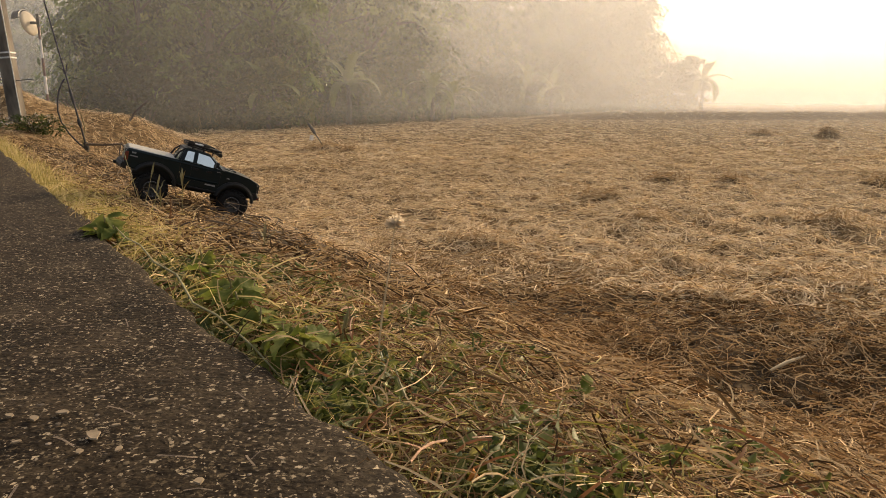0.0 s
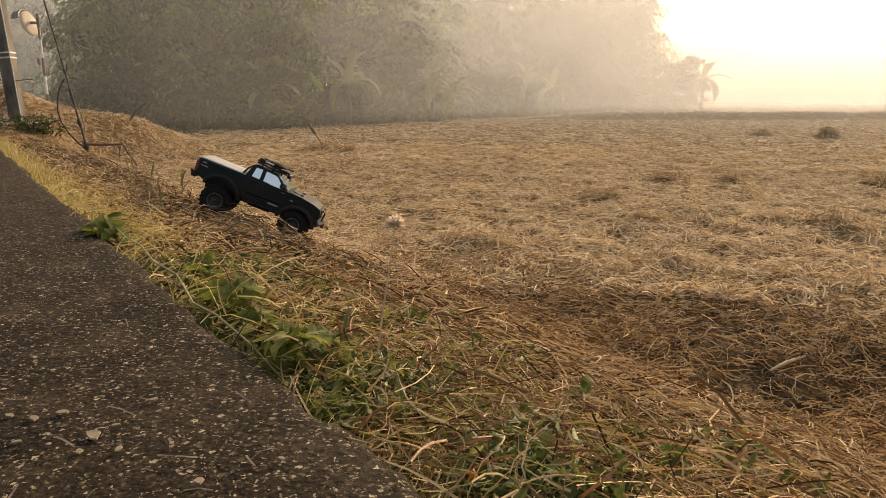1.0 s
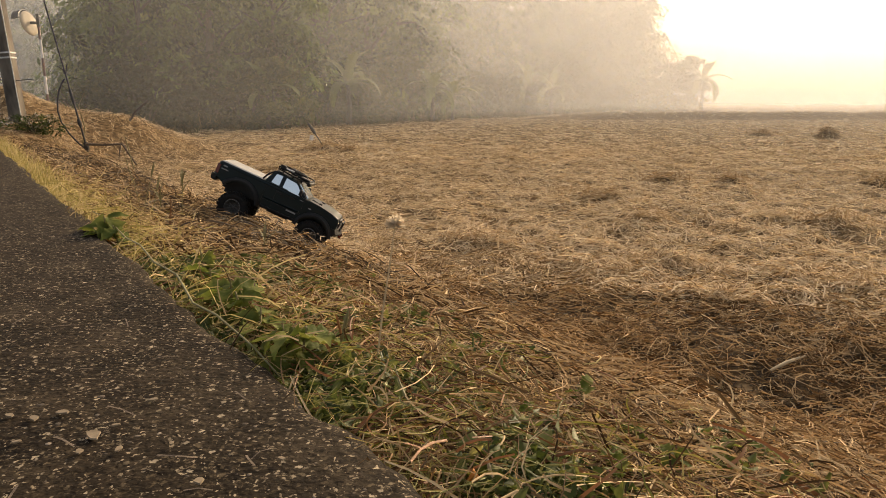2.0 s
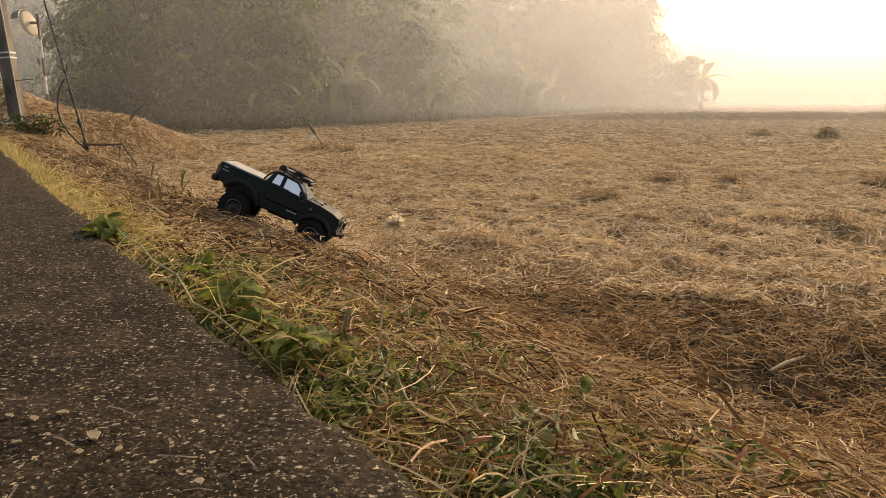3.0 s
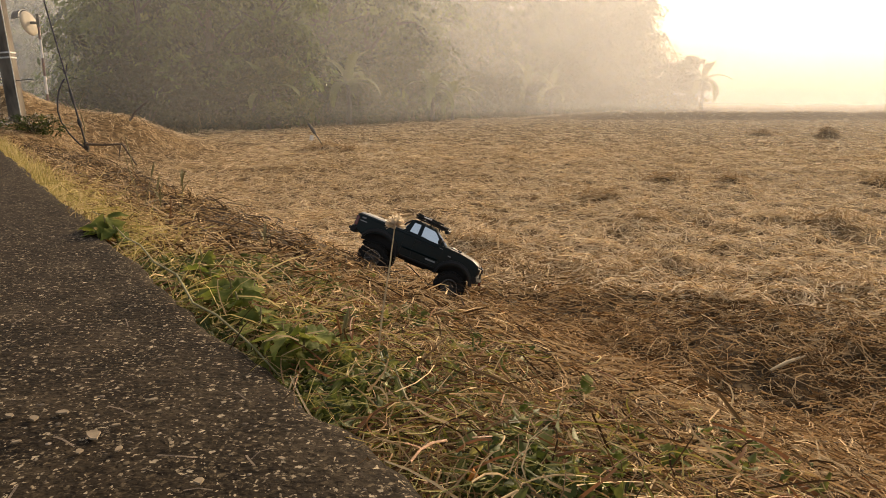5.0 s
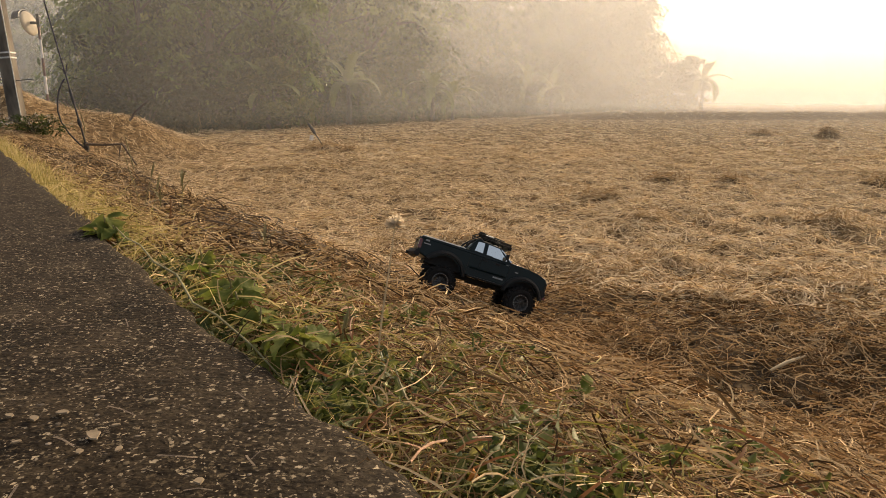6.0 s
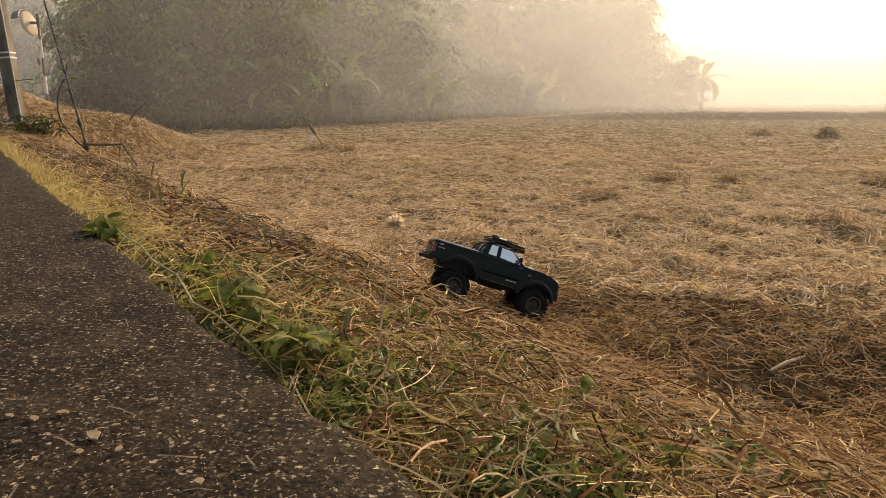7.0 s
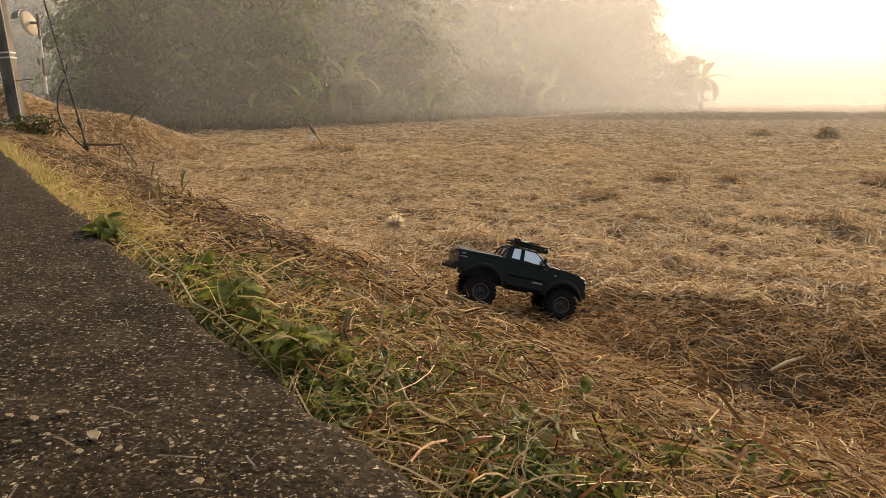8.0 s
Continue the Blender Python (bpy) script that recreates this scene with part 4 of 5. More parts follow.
# dry leaf scraps and stalks lying on the road
SCRAPS = [(-0.430, 0.677, 0.0045), (-0.407, 0.691, 0.0050), (-0.349, 0.640, 0.0070), (-0.459, 0.683, 0.0045), (-0.346, 0.606, 0.0035), (-0.311, 0.611, 0.0035), (-0.323, 0.723, 0.0040), (-0.214, 0.554, 0.0045), (-0.539, 0.899, 0.0025), (-0.150, 0.592, 0.0030), (-0.345, 0.766, 0.0020), (-0.336, 0.661, 0.0030), (-0.417, 0.625, 0.0030), (-0.264, 0.622, 0.0025)]
for k, (x, y, size) in enumerate(SCRAPS):
    rk = random.Random(900 + k)
    bm = bmesh.new()
    ring = [(math.cos(a) * size * rk.uniform(0.7, 1.3) * 1.5, math.sin(a) * size * rk.uniform(0.6, 1.2)) for a in [6.283 * i / 8 for i in range(8)]]
    lo = [bm.verts.new((px, py, 0.003)) for px, py in ring]
    hi = [bm.verts.new((px * 0.94, py * 0.94, 0.0042 + rk.uniform(0, 0.10) * size)) for px, py in ring]
    for i in range(8):
        bm.faces.new((lo[i], lo[(i + 1) % 8], hi[(i + 1) % 8], hi[i]))
    mid = bm.verts.new((0, 0, 0.0045))
    for i in range(8):
        bm.faces.new((hi[i], hi[(i + 1) % 8], mid))
    ob = part("leaf_scrap", bm, M_scrap)
    ob.matrix_basis = pose(x, y, 0.0, 0, 0, rk.uniform(0, 360))
    tagged(ob, "pale scrap of dry leaf lying on the road", "dry leaf", "leaf scraps on the road")


def road_litter(rng, N):
    s = 0.2 + 4.5 * rng.uniform(0, 1, N) ** 1.5
    d = -0.03 - 1.5 * rng.uniform(0, 1, N) ** 1.6
    x, y = EDGE[0] + RX * s + NX * d, EDGE[1] + RY * s + NY * d
    a = rng.uniform(0, 6.283, N)
    L = rng.uniform(0.01, 0.05, N)
    w = rng.uniform(0.0006, 0.0014, N)
    v = np.zeros((N, 3, 2, 3))
    for i, t in enumerate((-0.5, 0.0, 0.5)):
        b = a + rng.normal(0, 0.25, N) * t
        for j, sg in enumerate((-1, 1)):
            v[:, i, j, 0] = x + np.cos(b) * t * L - np.sin(a) * w * sg
            v[:, i, j, 1] = y + np.sin(b) * t * L + np.cos(a) * w * sg
            v[:, i, j, 2] = 0.0055 + 0.002 * (i == 1)
    f = ((np.arange(N) * 6)[:, None, None] + np.array([[0, 1, 3, 2], [2, 3, 5, 4]])[None]).reshape(-1, 4)
    return tagged(new("road_litter", array_mesh("road_litter", v.reshape(-1, 3), f, M_wood)), "bits of straw and stalk lying on the road", "straw", kind="stuff")


road_litter(rng, 170)

# ---- weeds ----


def leaf_mesh(name, L, W, lobes, mat, seed):
    rng = random.Random(seed)
    bm = bmesh.new()
    n = 12
    rows = []
    for i in range(n + 1):
        t = i / n
        w = W * math.sin(math.pi * t ** 0.8) ** 0.8 * (1 + lobes * (0.5 - abs((t * 3.5) % 1 - 0.5)) * 1.6) if 0 < t < 1 else 0.0008
        z = 0.25 * L * t - 0.45 * L * t * t + rng.uniform(-0.004, 0.004) * L * 10
        rows.append([bm.verts.new((L * t, w, z + 0.28 * w + rng.uniform(-1, 1) * 0.05 * w)), bm.verts.new((L * t, 0, z)), bm.verts.new((L * t, -w, z + 0.28 * w))])
    for a, b in zip(rows, rows[1:]):
        for j in (0, 1):
            bm.faces.new((a[j], a[j + 1], b[j + 1], b[j]))
    me = bpy.data.meshes.new(name)
    bm.to_mesh(me)
    bm.free()
    me.polygons.foreach_set("use_smooth", [True] * len(me.polygons))
    me.materials.append(mat)
    return me


LEAVES = [leaf_mesh("leaf", 0.056, 0.012, 0.7, M_weed, 1), leaf_mesh("leaf", 0.048, 0.011, 0.3, M_weed, 2), leaf_mesh("leaf", 0.066, 0.0115, 0.9, M_weed, 3)]
DRY = leaf_mesh("dry_leaf", 0.055, 0.007, 0.2, M_dryleaf, 4)
CURL = leaf_mesh("dry_blade", 0.060, 0.0035, 0.0, M_stem, 6)


def weed(x, y, seed, size=1.0, count=8, dry=1, height=0.03):
    rng = random.Random(seed)
    root = new("weed")
    root.location = (x, y, float(land(x, y)) + 0.004)
    root.rotation_euler = (0, 0, rng.uniform(0, 6.28))
    bm = bmesh.new()
    tube(bm, [(0, 0, -0.01), (0.006, 0.004, height * 0.6 * size), (0.004, 0.012, height * 1.3 * size)], [0.0028, 0.0024, 0.0015], 6)
    part("stem", bm, M_stem, root)
    for i in range(count):
        ob = new("leaf" if i >= dry else "dry_leaf", LEAVES[i % 3] if i >= dry else DRY)
        ob.parent = root
        ob.matrix_basis = (pose(0.004, 0.006, height * size * (0.35 + 0.9 * i / count), rng.uniform(-35, 35), rng.uniform(-28, 28), i * 137 + rng.uniform(-25, 25))
                           @ Matrix.Scale(size * rng.uniform(0.65, 1.1), 4))
    return tagged(root, "low broad-leaved green weed at the road edge", "weed", "weeds at the road edge")


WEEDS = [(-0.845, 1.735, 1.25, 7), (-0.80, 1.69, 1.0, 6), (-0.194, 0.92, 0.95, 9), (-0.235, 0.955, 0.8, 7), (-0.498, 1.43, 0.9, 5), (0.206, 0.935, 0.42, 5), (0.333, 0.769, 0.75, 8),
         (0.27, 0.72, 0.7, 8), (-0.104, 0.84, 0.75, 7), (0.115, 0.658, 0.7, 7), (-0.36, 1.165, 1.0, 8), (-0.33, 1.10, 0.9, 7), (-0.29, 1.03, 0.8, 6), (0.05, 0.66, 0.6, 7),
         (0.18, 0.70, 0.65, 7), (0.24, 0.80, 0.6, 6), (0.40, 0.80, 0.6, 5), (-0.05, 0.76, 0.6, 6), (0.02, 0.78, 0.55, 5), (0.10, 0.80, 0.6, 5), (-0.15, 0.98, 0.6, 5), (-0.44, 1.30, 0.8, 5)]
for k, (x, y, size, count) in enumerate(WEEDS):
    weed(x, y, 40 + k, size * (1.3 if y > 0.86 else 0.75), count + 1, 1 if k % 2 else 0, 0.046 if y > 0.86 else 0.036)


def creeper_leaves(rng, N):
    """Small oval leaves lying every way over the tangle at the road edge."""
    x, y = verge(rng, N, 0.0, 1.9, 0.0, 0.36, 1.15)
    thin = rng.uniform(0, 1, N) < 0.35 + 0.9 * lumps(x, y, 7.0, 1)
    x, y = x[thin], y[thin]
    N = len(x)
    L = rng.uniform(0.009, 0.030, N)
    a = rng.normal(size=(N, 3)) * np.array([1, 1, 0.5])
    a /= np.linalg.norm(a, axis=1)[:, None]
    b = np.cross(a, rng.normal(size=(N, 3)) * 0.5 + np.array([0, 0, 1.0]))
    b /= np.linalg.norm(b, axis=1)[:, None]
    h = np.cross(a, b)
    c = np.stack([x, y, land(x, y) + rng.uniform(0.006, 0.034, N)], -1)
    v = np.zeros((N, 9, 3))
    for i, (t, w, sag) in enumerate(((-0.5, 0.02, 0.0), (-0.1, 0.30, 0.06), (0.5, 0.02, -0.12))):
        for j, sd in enumerate((-1, 0, 1)):
            v[:, i * 3 + j] = c + a * (t * L)[:, None] + b * (sd * w * L)[:, None] + h * ((sag + 0.12 * abs(sd)) * L)[:, None]
    f = ((np.arange(N) * 9)[:, None, None] + np.array([[0, 1, 4, 3], [1, 2, 5, 4], [3, 4, 7, 6], [4, 5, 8, 7]])[None]).reshape(-1, 4)
    return tagged(new("creeper", array_mesh("creeper", v.reshape(-1, 3), f, M_creeper, True)), "small green and yellowed creeper leaves at the road edge", "creeper", kind="stuff")


creeper_leaves(rng, 17000)


def stalk(x, y, tip, label, head=None, thick=0.0018, mat=None, name="grass_stalk"):
    """A single tall dry stalk, with or without a seed head."""
    root = new(name)
    z0 = float(land(x, y)) - 0.01
    root.location = (x, y, z0)
    t = Vector(tip)
    bm = bmesh.new()
    tube(bm, [(0, 0, 0), t * 0.4 + Vector((0.0, 0, 0.01)), t * 0.75, t], [thick, thick * 0.9, thick * 0.75, thick * 0.5], 6)
    part("stem", bm, mat or M_stem, root)
    if head == "fluff":
        rr = np.random.default_rng(5)
        bm = bmesh.new()
        for i in range(420):
            u = Vector(rr.normal(size=3)).normalized()
            u.z = abs(u.z) * 1.2 - 0.25
            e = t + u * 0.0155 * rr.uniform(0.5, 1.1)
            sd = u.cross(Vector(rr.normal(size=3))).normalized()
            bm.faces.new([bm.verts.new(p) for p in (t - sd * 0.0002, t + sd * 0.0002, e + sd * 0.0007, e - sd * 0.0007)])
        part("seed_head", bm, M_fluff, root, "pale fluffy seed head")
    elif head == "ear":
        bm = bmesh.new()
        d = t.normalized()
        tube(bm, [t, t + d * 0.02, t + d * 0.045, t + d * 0.06], [0.001, 0.0035, 0.003, 0.0006], 7)
        part("seed_head", bm, M_stem, root, "dry seed ear")
    return tagged(root, label, "grass", "dry grass stalks")


stalk(-0.099, 0.947, (0.032, 0.008, 0.228), "thin dry stalk with a fluffy round seed head", "fluff", 0.0016, M_stick)
stalk(-1.10, 2.52, (-0.06, 0.02, 0.24), "tall thin dry grass stalk on the bank")
stalk(-1.07, 2.45, (0.04, 0.0, 0.14), "dry grass stalk with a seed ear", "ear")
stalk(-0.98, 2.30, (0.02, 0.02, 0.11), "dry grass stalk with a seed ear", "ear")
stalk(-0.80, 2.00, (0.012, 0.0, 0.13), "dark reddish dry stem on the bank", None, 0.003, M_dryleaf)
stalk(-0.16, 0.96, (0.01, 0.0, 0.04), "dark reddish dry stem among the weeds", "ear", 0.0022, M_dryleaf)
stalk(-0.03, 0.75, (-0.03, 0.06, 0.07), "pale dry stalk leaning over the grass", None, 0.0018)
stalk(0.055, 0.60, (-0.012, 0.02, 0.05), "thick pale dry stalk at the road edge", None, 0.0028, M_stick)
stalk(-0.18, 0.93, (0.10, 0.09, 0.012), "dry creeping stem lying across the grass", None, 0.0016, M_wood)
limb("runner_stem", [(-1.05, 2.06, 0.004), (-0.88, 1.81, 0.020), (-0.735, 1.58, 0.018), (-0.64, 1.44, 0.030), (-0.555, 1.30, 0.026), (-0.462, 1.17, 0.034), (-0.385, 1.03, 0.024), (-0.33, 0.97, 0.024), (-0.26, 0.90, 0.002), (-0.20, 0.84, -0.03)], [0.0012, 0.0016, 0.0018, 0.0018, 0.0019, 0.0018, 0.0018, 0.0017, 0.0015, 0.001], M_stem, "long pale runner stem along the road edge", "stem")
limb("fallen_leaf", [(0.024, 0.605, -0.028), (0.030, 0.607, -0.022), (0.036, 0.605, -0.026)], [0.002, 0.0065, 0.001], M_orange,
     "small curled orange leaf in the weeds", "leaf")


def dry_plant(x, y, height, seed):
    rng = random.Random(seed)
    root = new("dry_plant")
    root.location = (x, y, float(land(x, y)) - 0.01)
    bm = bmesh.new()
    tube(bm, [(0, 0, 0), (0.004, 0.003, height * 0.5), (0.012, 0.0, height)], [0.0025, 0.002, 0.0012], 6)
    part("stem", bm, M_stem, root)
    for i in range(4):
        ob = new("leaf", CURL)
        ob.parent = root
        ob.matrix_basis = pose(0.010, 0, height * (0.7 + 0.1 * i), rng.uniform(-30, 30), rng.uniform(-80, -45), 150 * i + rng.uniform(-30, 30)) @ Matrix.Scale(rng.uniform(0.8, 1.1), 4)
    return tagged(root, "small dried-up plant with curled brown leaves", "dry plant", "dry plants")


dry_plant(-0.95, 2.50, 0.15, 3)
dry_plant(-1.00, 2.42, 0.08, 4)
dry_plant(-0.52, 1.95, 0.05, 5)
stalk(-3.72, 8.4, (-0.12, 0.1, 0.40), "tall pale dry grass stalk on the bank", None, 0.008)
limb("stick", [(1.07, 2.14, -0.535), (1.13, 2.16, -0.515), (1.20, 2.18, -0.50)], [0.004, 0.006, 0.003], M_stick, "short peeled pale stick on the straw", "stick")

# rank undergrowth along the foot of the trees
ux = rng.uniform(-12.5, 19.0, 11000)
uy = np.interp(ux, [-12.5, -6, -2, 2, 9, 19], [18.4, 20.2, 26.5, 33.5, 45, 61]) + rng.normal(0, 0.8, 11000) + 0.9 * np.sin(ux * 1.3) + 0.5 * np.sin(ux * 3.1)
keep = clumpy(rng, ux, uy, 6, 14, 0.15)
ux, uy = ux[keep], uy[keep]
blades("undergrowth", rng, ux, uy, 0.38, 0.03, M_under, "rank mixed grass and scrub at the foot of the trees", 0.8)

# low shrub at the foot of the pole
rs = np.random.default_rng(77)
root = new("shrub")
root.location = (-4.95, 8.55, float(land(-4.95, 8.55)) - 0.02)
bm = bmesh.new()
for i in range(9):
    a = i * 0.7
    tube(bm, [(0, 0, 0), (0.12 * math.cos(a), 0.1 * math.sin(a), 0.12), (0.26 * math.cos(a), 0.2 * math.sin(a), 0.18)], [0.008, 0.006, 0.003], 5)
part("branches", bm, M_bark, root)
cc = np.stack([rs.normal(0, 0.17, 40), rs.normal(0, 0.12, 40), rs.uniform(0.02, 0.22, 40)], -1)
v, f = leaf_cloud(rs, cc, rs.uniform(0.04, 0.09, 40), 40, 0.035)
crown = new("foliage", array_mesh("foliage", v, f, M_leaf))
crown.parent = root
v, f = leaf_cloud(rs, cc[:12] + np.array([0.12, -0.08, 0.04]), rs.uniform(0.03, 0.06, 12), 10, 0.02)
flowers = new("flowers", array_mesh("flowers", v, f, M_white))
flowers.parent = root
flowers["kind"] = "stuff"
flowers["label"] = "sprinkling of tiny white flowers"
tagged(root, "low dark green shrub with tiny white flowers", "shrub")

# ---- the truck ----
WB = 0.313          # wheelbase
TR = 0.060          # tyre radius
HUB = 0.122         # half width over the wheels


def arc(cx, cz, r, a0, a1, n):
    return [(cx + r * math.cos(radians(a0 + (a1 - a0) * i / n)), cz + r * math.sin(radians(a0 + (a1 - a0) * i / n))) for i in range(n + 1)]


def wheel(parent, x, side):
    root = new("wheel")
    root.parent = parent
    bm = bmesh.new()
    w = 0.024
    lathe(bm, [(0.031, -w * 0.85), (0.040, -w * 1.02), (0.048, -w), (0.0535, -w * 0.86), (0.0565, -w * 0.4), (0.0565, w * 0.4), (0.0535, w * 0.86),
               (0.048, w), (0.040, w * 1.02), (0.031, w * 0.85)], 40)
    for i in range(22):
        for row, (y0, y1) in enumerate(((-w * 0.98, -w * 0.38), (-w * 0.3, w * 0.3), (w * 0.38, w * 0.98))):
            a = 2 * math.pi * (i + 0.5 * (row % 2)) / 22
            b2 = bmesh.new()
            box(b2, -0.0055, 0.0055, y0, y1, 0.052, 0.0605, 0.001)
            b2.transform(Matrix.Rotation(a, 4, 'Y'))
            tmp = bpy.data.meshes.new("lug")
            b2.to_mesh(tmp)
            b2.free()
            bm.from_mesh(tmp)
            bpy.data.meshes.remove(tmp)
    part("tyre", bm, M_rubber, root, "chunky black off-road tyre")
    bm = bmesh.new()
    o = side * w
    lathe(bm, [(0.0325, -w * 0.8), (0.0325, o * 0.86), (0.029, o * 0.95), (0.026, o * 0.8), (0.024, o * 0.35), (0.012, o * 0.3), (0.010, o * 0.62), (0.001, o * 0.66)], 36)
    rim = part("rim", bm, M_rim, root, "dark alloy rim", True)
    for i in range(10):
        a = 2 * math.pi * i / 10
        bm = bmesh.new()
        pts = [(0.008, o * 0.6, 0), (0.018, o * 0.66, 0.0), (0.0275, o * 0.86, 0.0)]
        tube(bm, pts, [0.0028, 0.0022, 0.002], 6)
        bm.transform(Matrix.Rotation(a, 4, 'Y'))
        part("spoke", bm, M_rim, rim)
    bm = bmesh.new()
    for i in range(20):
        a = 2 * math.pi * i / 20
        c = Vector((0.0293 * math.cos(a), o * 0.97, 0.0293 * math.sin(a)))
        tube(bm, [c, c + Vector((0, side * 0.0010, 0))], 0.0008, 6)
    part("bead_bolts", bm, M_steel, rim, "small bright bolts")
    return root


def truck():
    root = new("toy_truck")
    h = 0.100
    # lower body: one shell with wheel openings
    outline = ([(-0.110, 0.068), (-0.115, 0.080), (-0.113, 0.128), (-0.106, 0.135), (0.066, 0.133), (0.10, 0.134), (0.245, 0.130), (0.262, 0.132),
                (0.31, 0.128), (0.36, 0.120), (0.392, 0.110), (0.399, 0.094), (0.399, 0.066), (0.386, 0.050)]
               + arc(0.313, 0.014, 0.068, 30, 168, 12) + [(0.240, 0.048), (0.088, 0.048)] + arc(0.0, 0.016, 0.074, 14, 150, 12))
    bm = bmesh.new()
    slab(bm, outline, -h, h, 0.006)
    part("body", bm, M_paint, root, "dark blue-green painted body shell")
    # cab
    bm = bmesh.new()
    loft(bm, [[(0.070, -h + 0.002, 0.128), (0.262, -h + 0.004, 0.120), (0.262, h - 0.004, 0.120), (0.070, h - 0.002, 0.128)],
              [(0.074, -h + 0.004, 0.139), (0.248, -h + 0.007, 0.130), (0.248, h - 0.007, 0.130), (0.074, h - 0.004, 0.139)],
              [(0.091, -0.083, 0.180), (0.192, -0.083, 0.174), (0.192, 0.083, 0.174), (0.091, 0.083, 0.180)],
              [(0.101, -0.074, 0.187), (0.182, -0.074, 0.181), (0.182, 0.074, 0.181), (0.101, 0.074, 0.187)]])
    bmesh.ops.bevel(bm, geom=list(bm.edges), offset=0.003, segments=2, affect='EDGES')
    part("cab", bm, M_paint, root)
    # side panes, set just proud of the cab sides
    def pane(side, quad, mat, name="side_window"):
        bm = bmesh.new()
        def yy(z):
            return side * (0.0945 - 0.0108 * (z - 0.134) / 0.042 + 0.0022)
        a = [bm.verts.new((x, yy(z), z)) for x, z in quad]
        b = [bm.verts.new((x, yy(z) - side * 0.003, z)) for x, z in quad]
        bm.faces.new(a)
        bm.faces.new(list(reversed(b)))
        for i in range(len(a)):
            j = (i + 1) % len(a)
            bm.faces.new((a[j], a[i], b[i], b[j]))
        bmesh.ops.recalc_face_normals(bm, faces=bm.faces)
        part(name, bm, mat, root, "pale sky-reflecting window")
    for side in (-1, 1):
        pane(side, [(0.0965, 0.137), (0.129, 0.136), (0.129, 0.1755), (0.103, 0.1745)], M_glass)
        pane(side, [(0.1445, 0.1355), (0.165, 0.1345), (0.186, 0.129), (0.226, 0.1275), (0.2255, 0.136), (0.197, 0.165), (0.187, 0.1715), (0.1445, 0.175)], M_glass)
    bm = bmesh.new()
    loft(bm, [[(0.2485, -0.078, 0.1335), (0.1990, -0.070, 0.1715), (0.1990, 0.070, 0.1715), (0.2485, 0.078, 0.1335)],
              [(0.2510, -0.078, 0.1352), (0.2015, -0.070, 0.1735), (0.2015, 0.070, 0.1735), (0.2510, 0.078, 0.1352)]])
    part("windscreen", bm, M_glass, root, "bright reflecting windscreen")
    bm = bmesh.new()
    loft(bm, [[(0.0735, -0.07, 0.146), (0.0870, -0.066, 0.170), (0.0870, 0.066, 0.170), (0.0735, 0.07, 0.146)],
              [(0.0715, -0.07, 0.1465), (0.0850, -0.066, 0.1705), (0.0850, 0.066, 0.1705), (0.0715, 0.07, 0.1465)]])
    part("rear_window", bm, M_glass, root)
    # bed cover and rails
    bm = bmesh.new()
    loft(bm, [[(-0.106, -0.092, 0.1353), (0.062, -0.092, 0.1335), (0.062, 0.092, 0.1335), (-0.106, 0.092, 0.1353)],
              [(-0.104, -0.089, 0.1385), (0.060, -0.089, 0.1370), (0.060, 0.089, 0.1370), (-0.104, 0.089, 0.1385)]])
    part("bed_cover", bm, M_cover, root, "flat glossy cover over the load bed")
    bm = bmesh.new()
    for s in (-1, 1):
        tube(bm, [(0.060, s * 0.085, 0.136), (0.073, s * 0.083, 0.162), (0.091, s * 0.078, 0.179)], 0.0035, 8)
    tube(bm, [(0.091, -0.078, 0.179), (0.091, 0.078, 0.179)], 0.0035, 8)
    part("roll_bar", bm, M_trim, root)
    # flares
    for cx, r, cz in ((0.0, 0.076, 0.016), (WB, 0.070, 0.014)):
        for side in (-1, 1):
            bm = bmesh.new()
            last = 172 if cx else 150
            inner = arc(cx, cz, r - 0.002, 8, last, 16)
            outer = arc(cx, cz, r + 0.012, 8, last, 16)
            lo, hi = side * (h - 0.004), side * (h + 0.017)
            loft(bm, [[(x0, lo, z0), (x1, lo, z1), (x1, side * (h + 0.006), z1), (x0 * 0.6 + x1 * 0.4, hi, z0 * 0.6 + z1 * 0.4), (x0, hi, z0)]
                      for (x0, z0), (x1, z1) in zip(inner, outer)])
            part("fender_flare", bm, M_trim, root, "matt black fender flare")
    # doors, handles, mirrors, decals
    for side in (-1, 1):
        y = side * (h + 0.0012)
        for x0, x1, z0, z1, sk in ((0.128, 0.1295, 0.047, 0.128, 0), (0.243, 0.2445, 0.064, 0.124, 0), (0.084, 0.0855, 0.047, 0.128, 0), (0.084, 0.244, 0.064, 0.0655, 0)):
            bm = bmesh.new()
            box(bm, x0, x1, y - 0.0008, y + 0.0008, z0, z1)
            part("door_gap", bm, M_trim, root)
        bm = bmesh.new()
        loft(bm, [[(xx, y - side * 0.002, z0 - 0.007), (xx, y + side * 0.0022, z0), (xx, y - side * 0.002, z0 + 0.004)]
                  for xx, z0 in ((0.092, 0.074), (0.165, 0.0735), (0.238, 0.0745))])
        part("door_moulding", bm, M_paint, root)
        bm = bmesh.new()
        loft(bm, [[(xx, y - side * 0.002, z0 - 0.003), (xx, y + side * 0.0014, z0), (xx, y - side * 0.002, z0 + 0.006)]
                  for xx, z0 in ((-0.104, 0.1265), (0.06, 0.1245), (0.24, 0.1205))])
        part("shoulder_line", bm, M_paint, root)
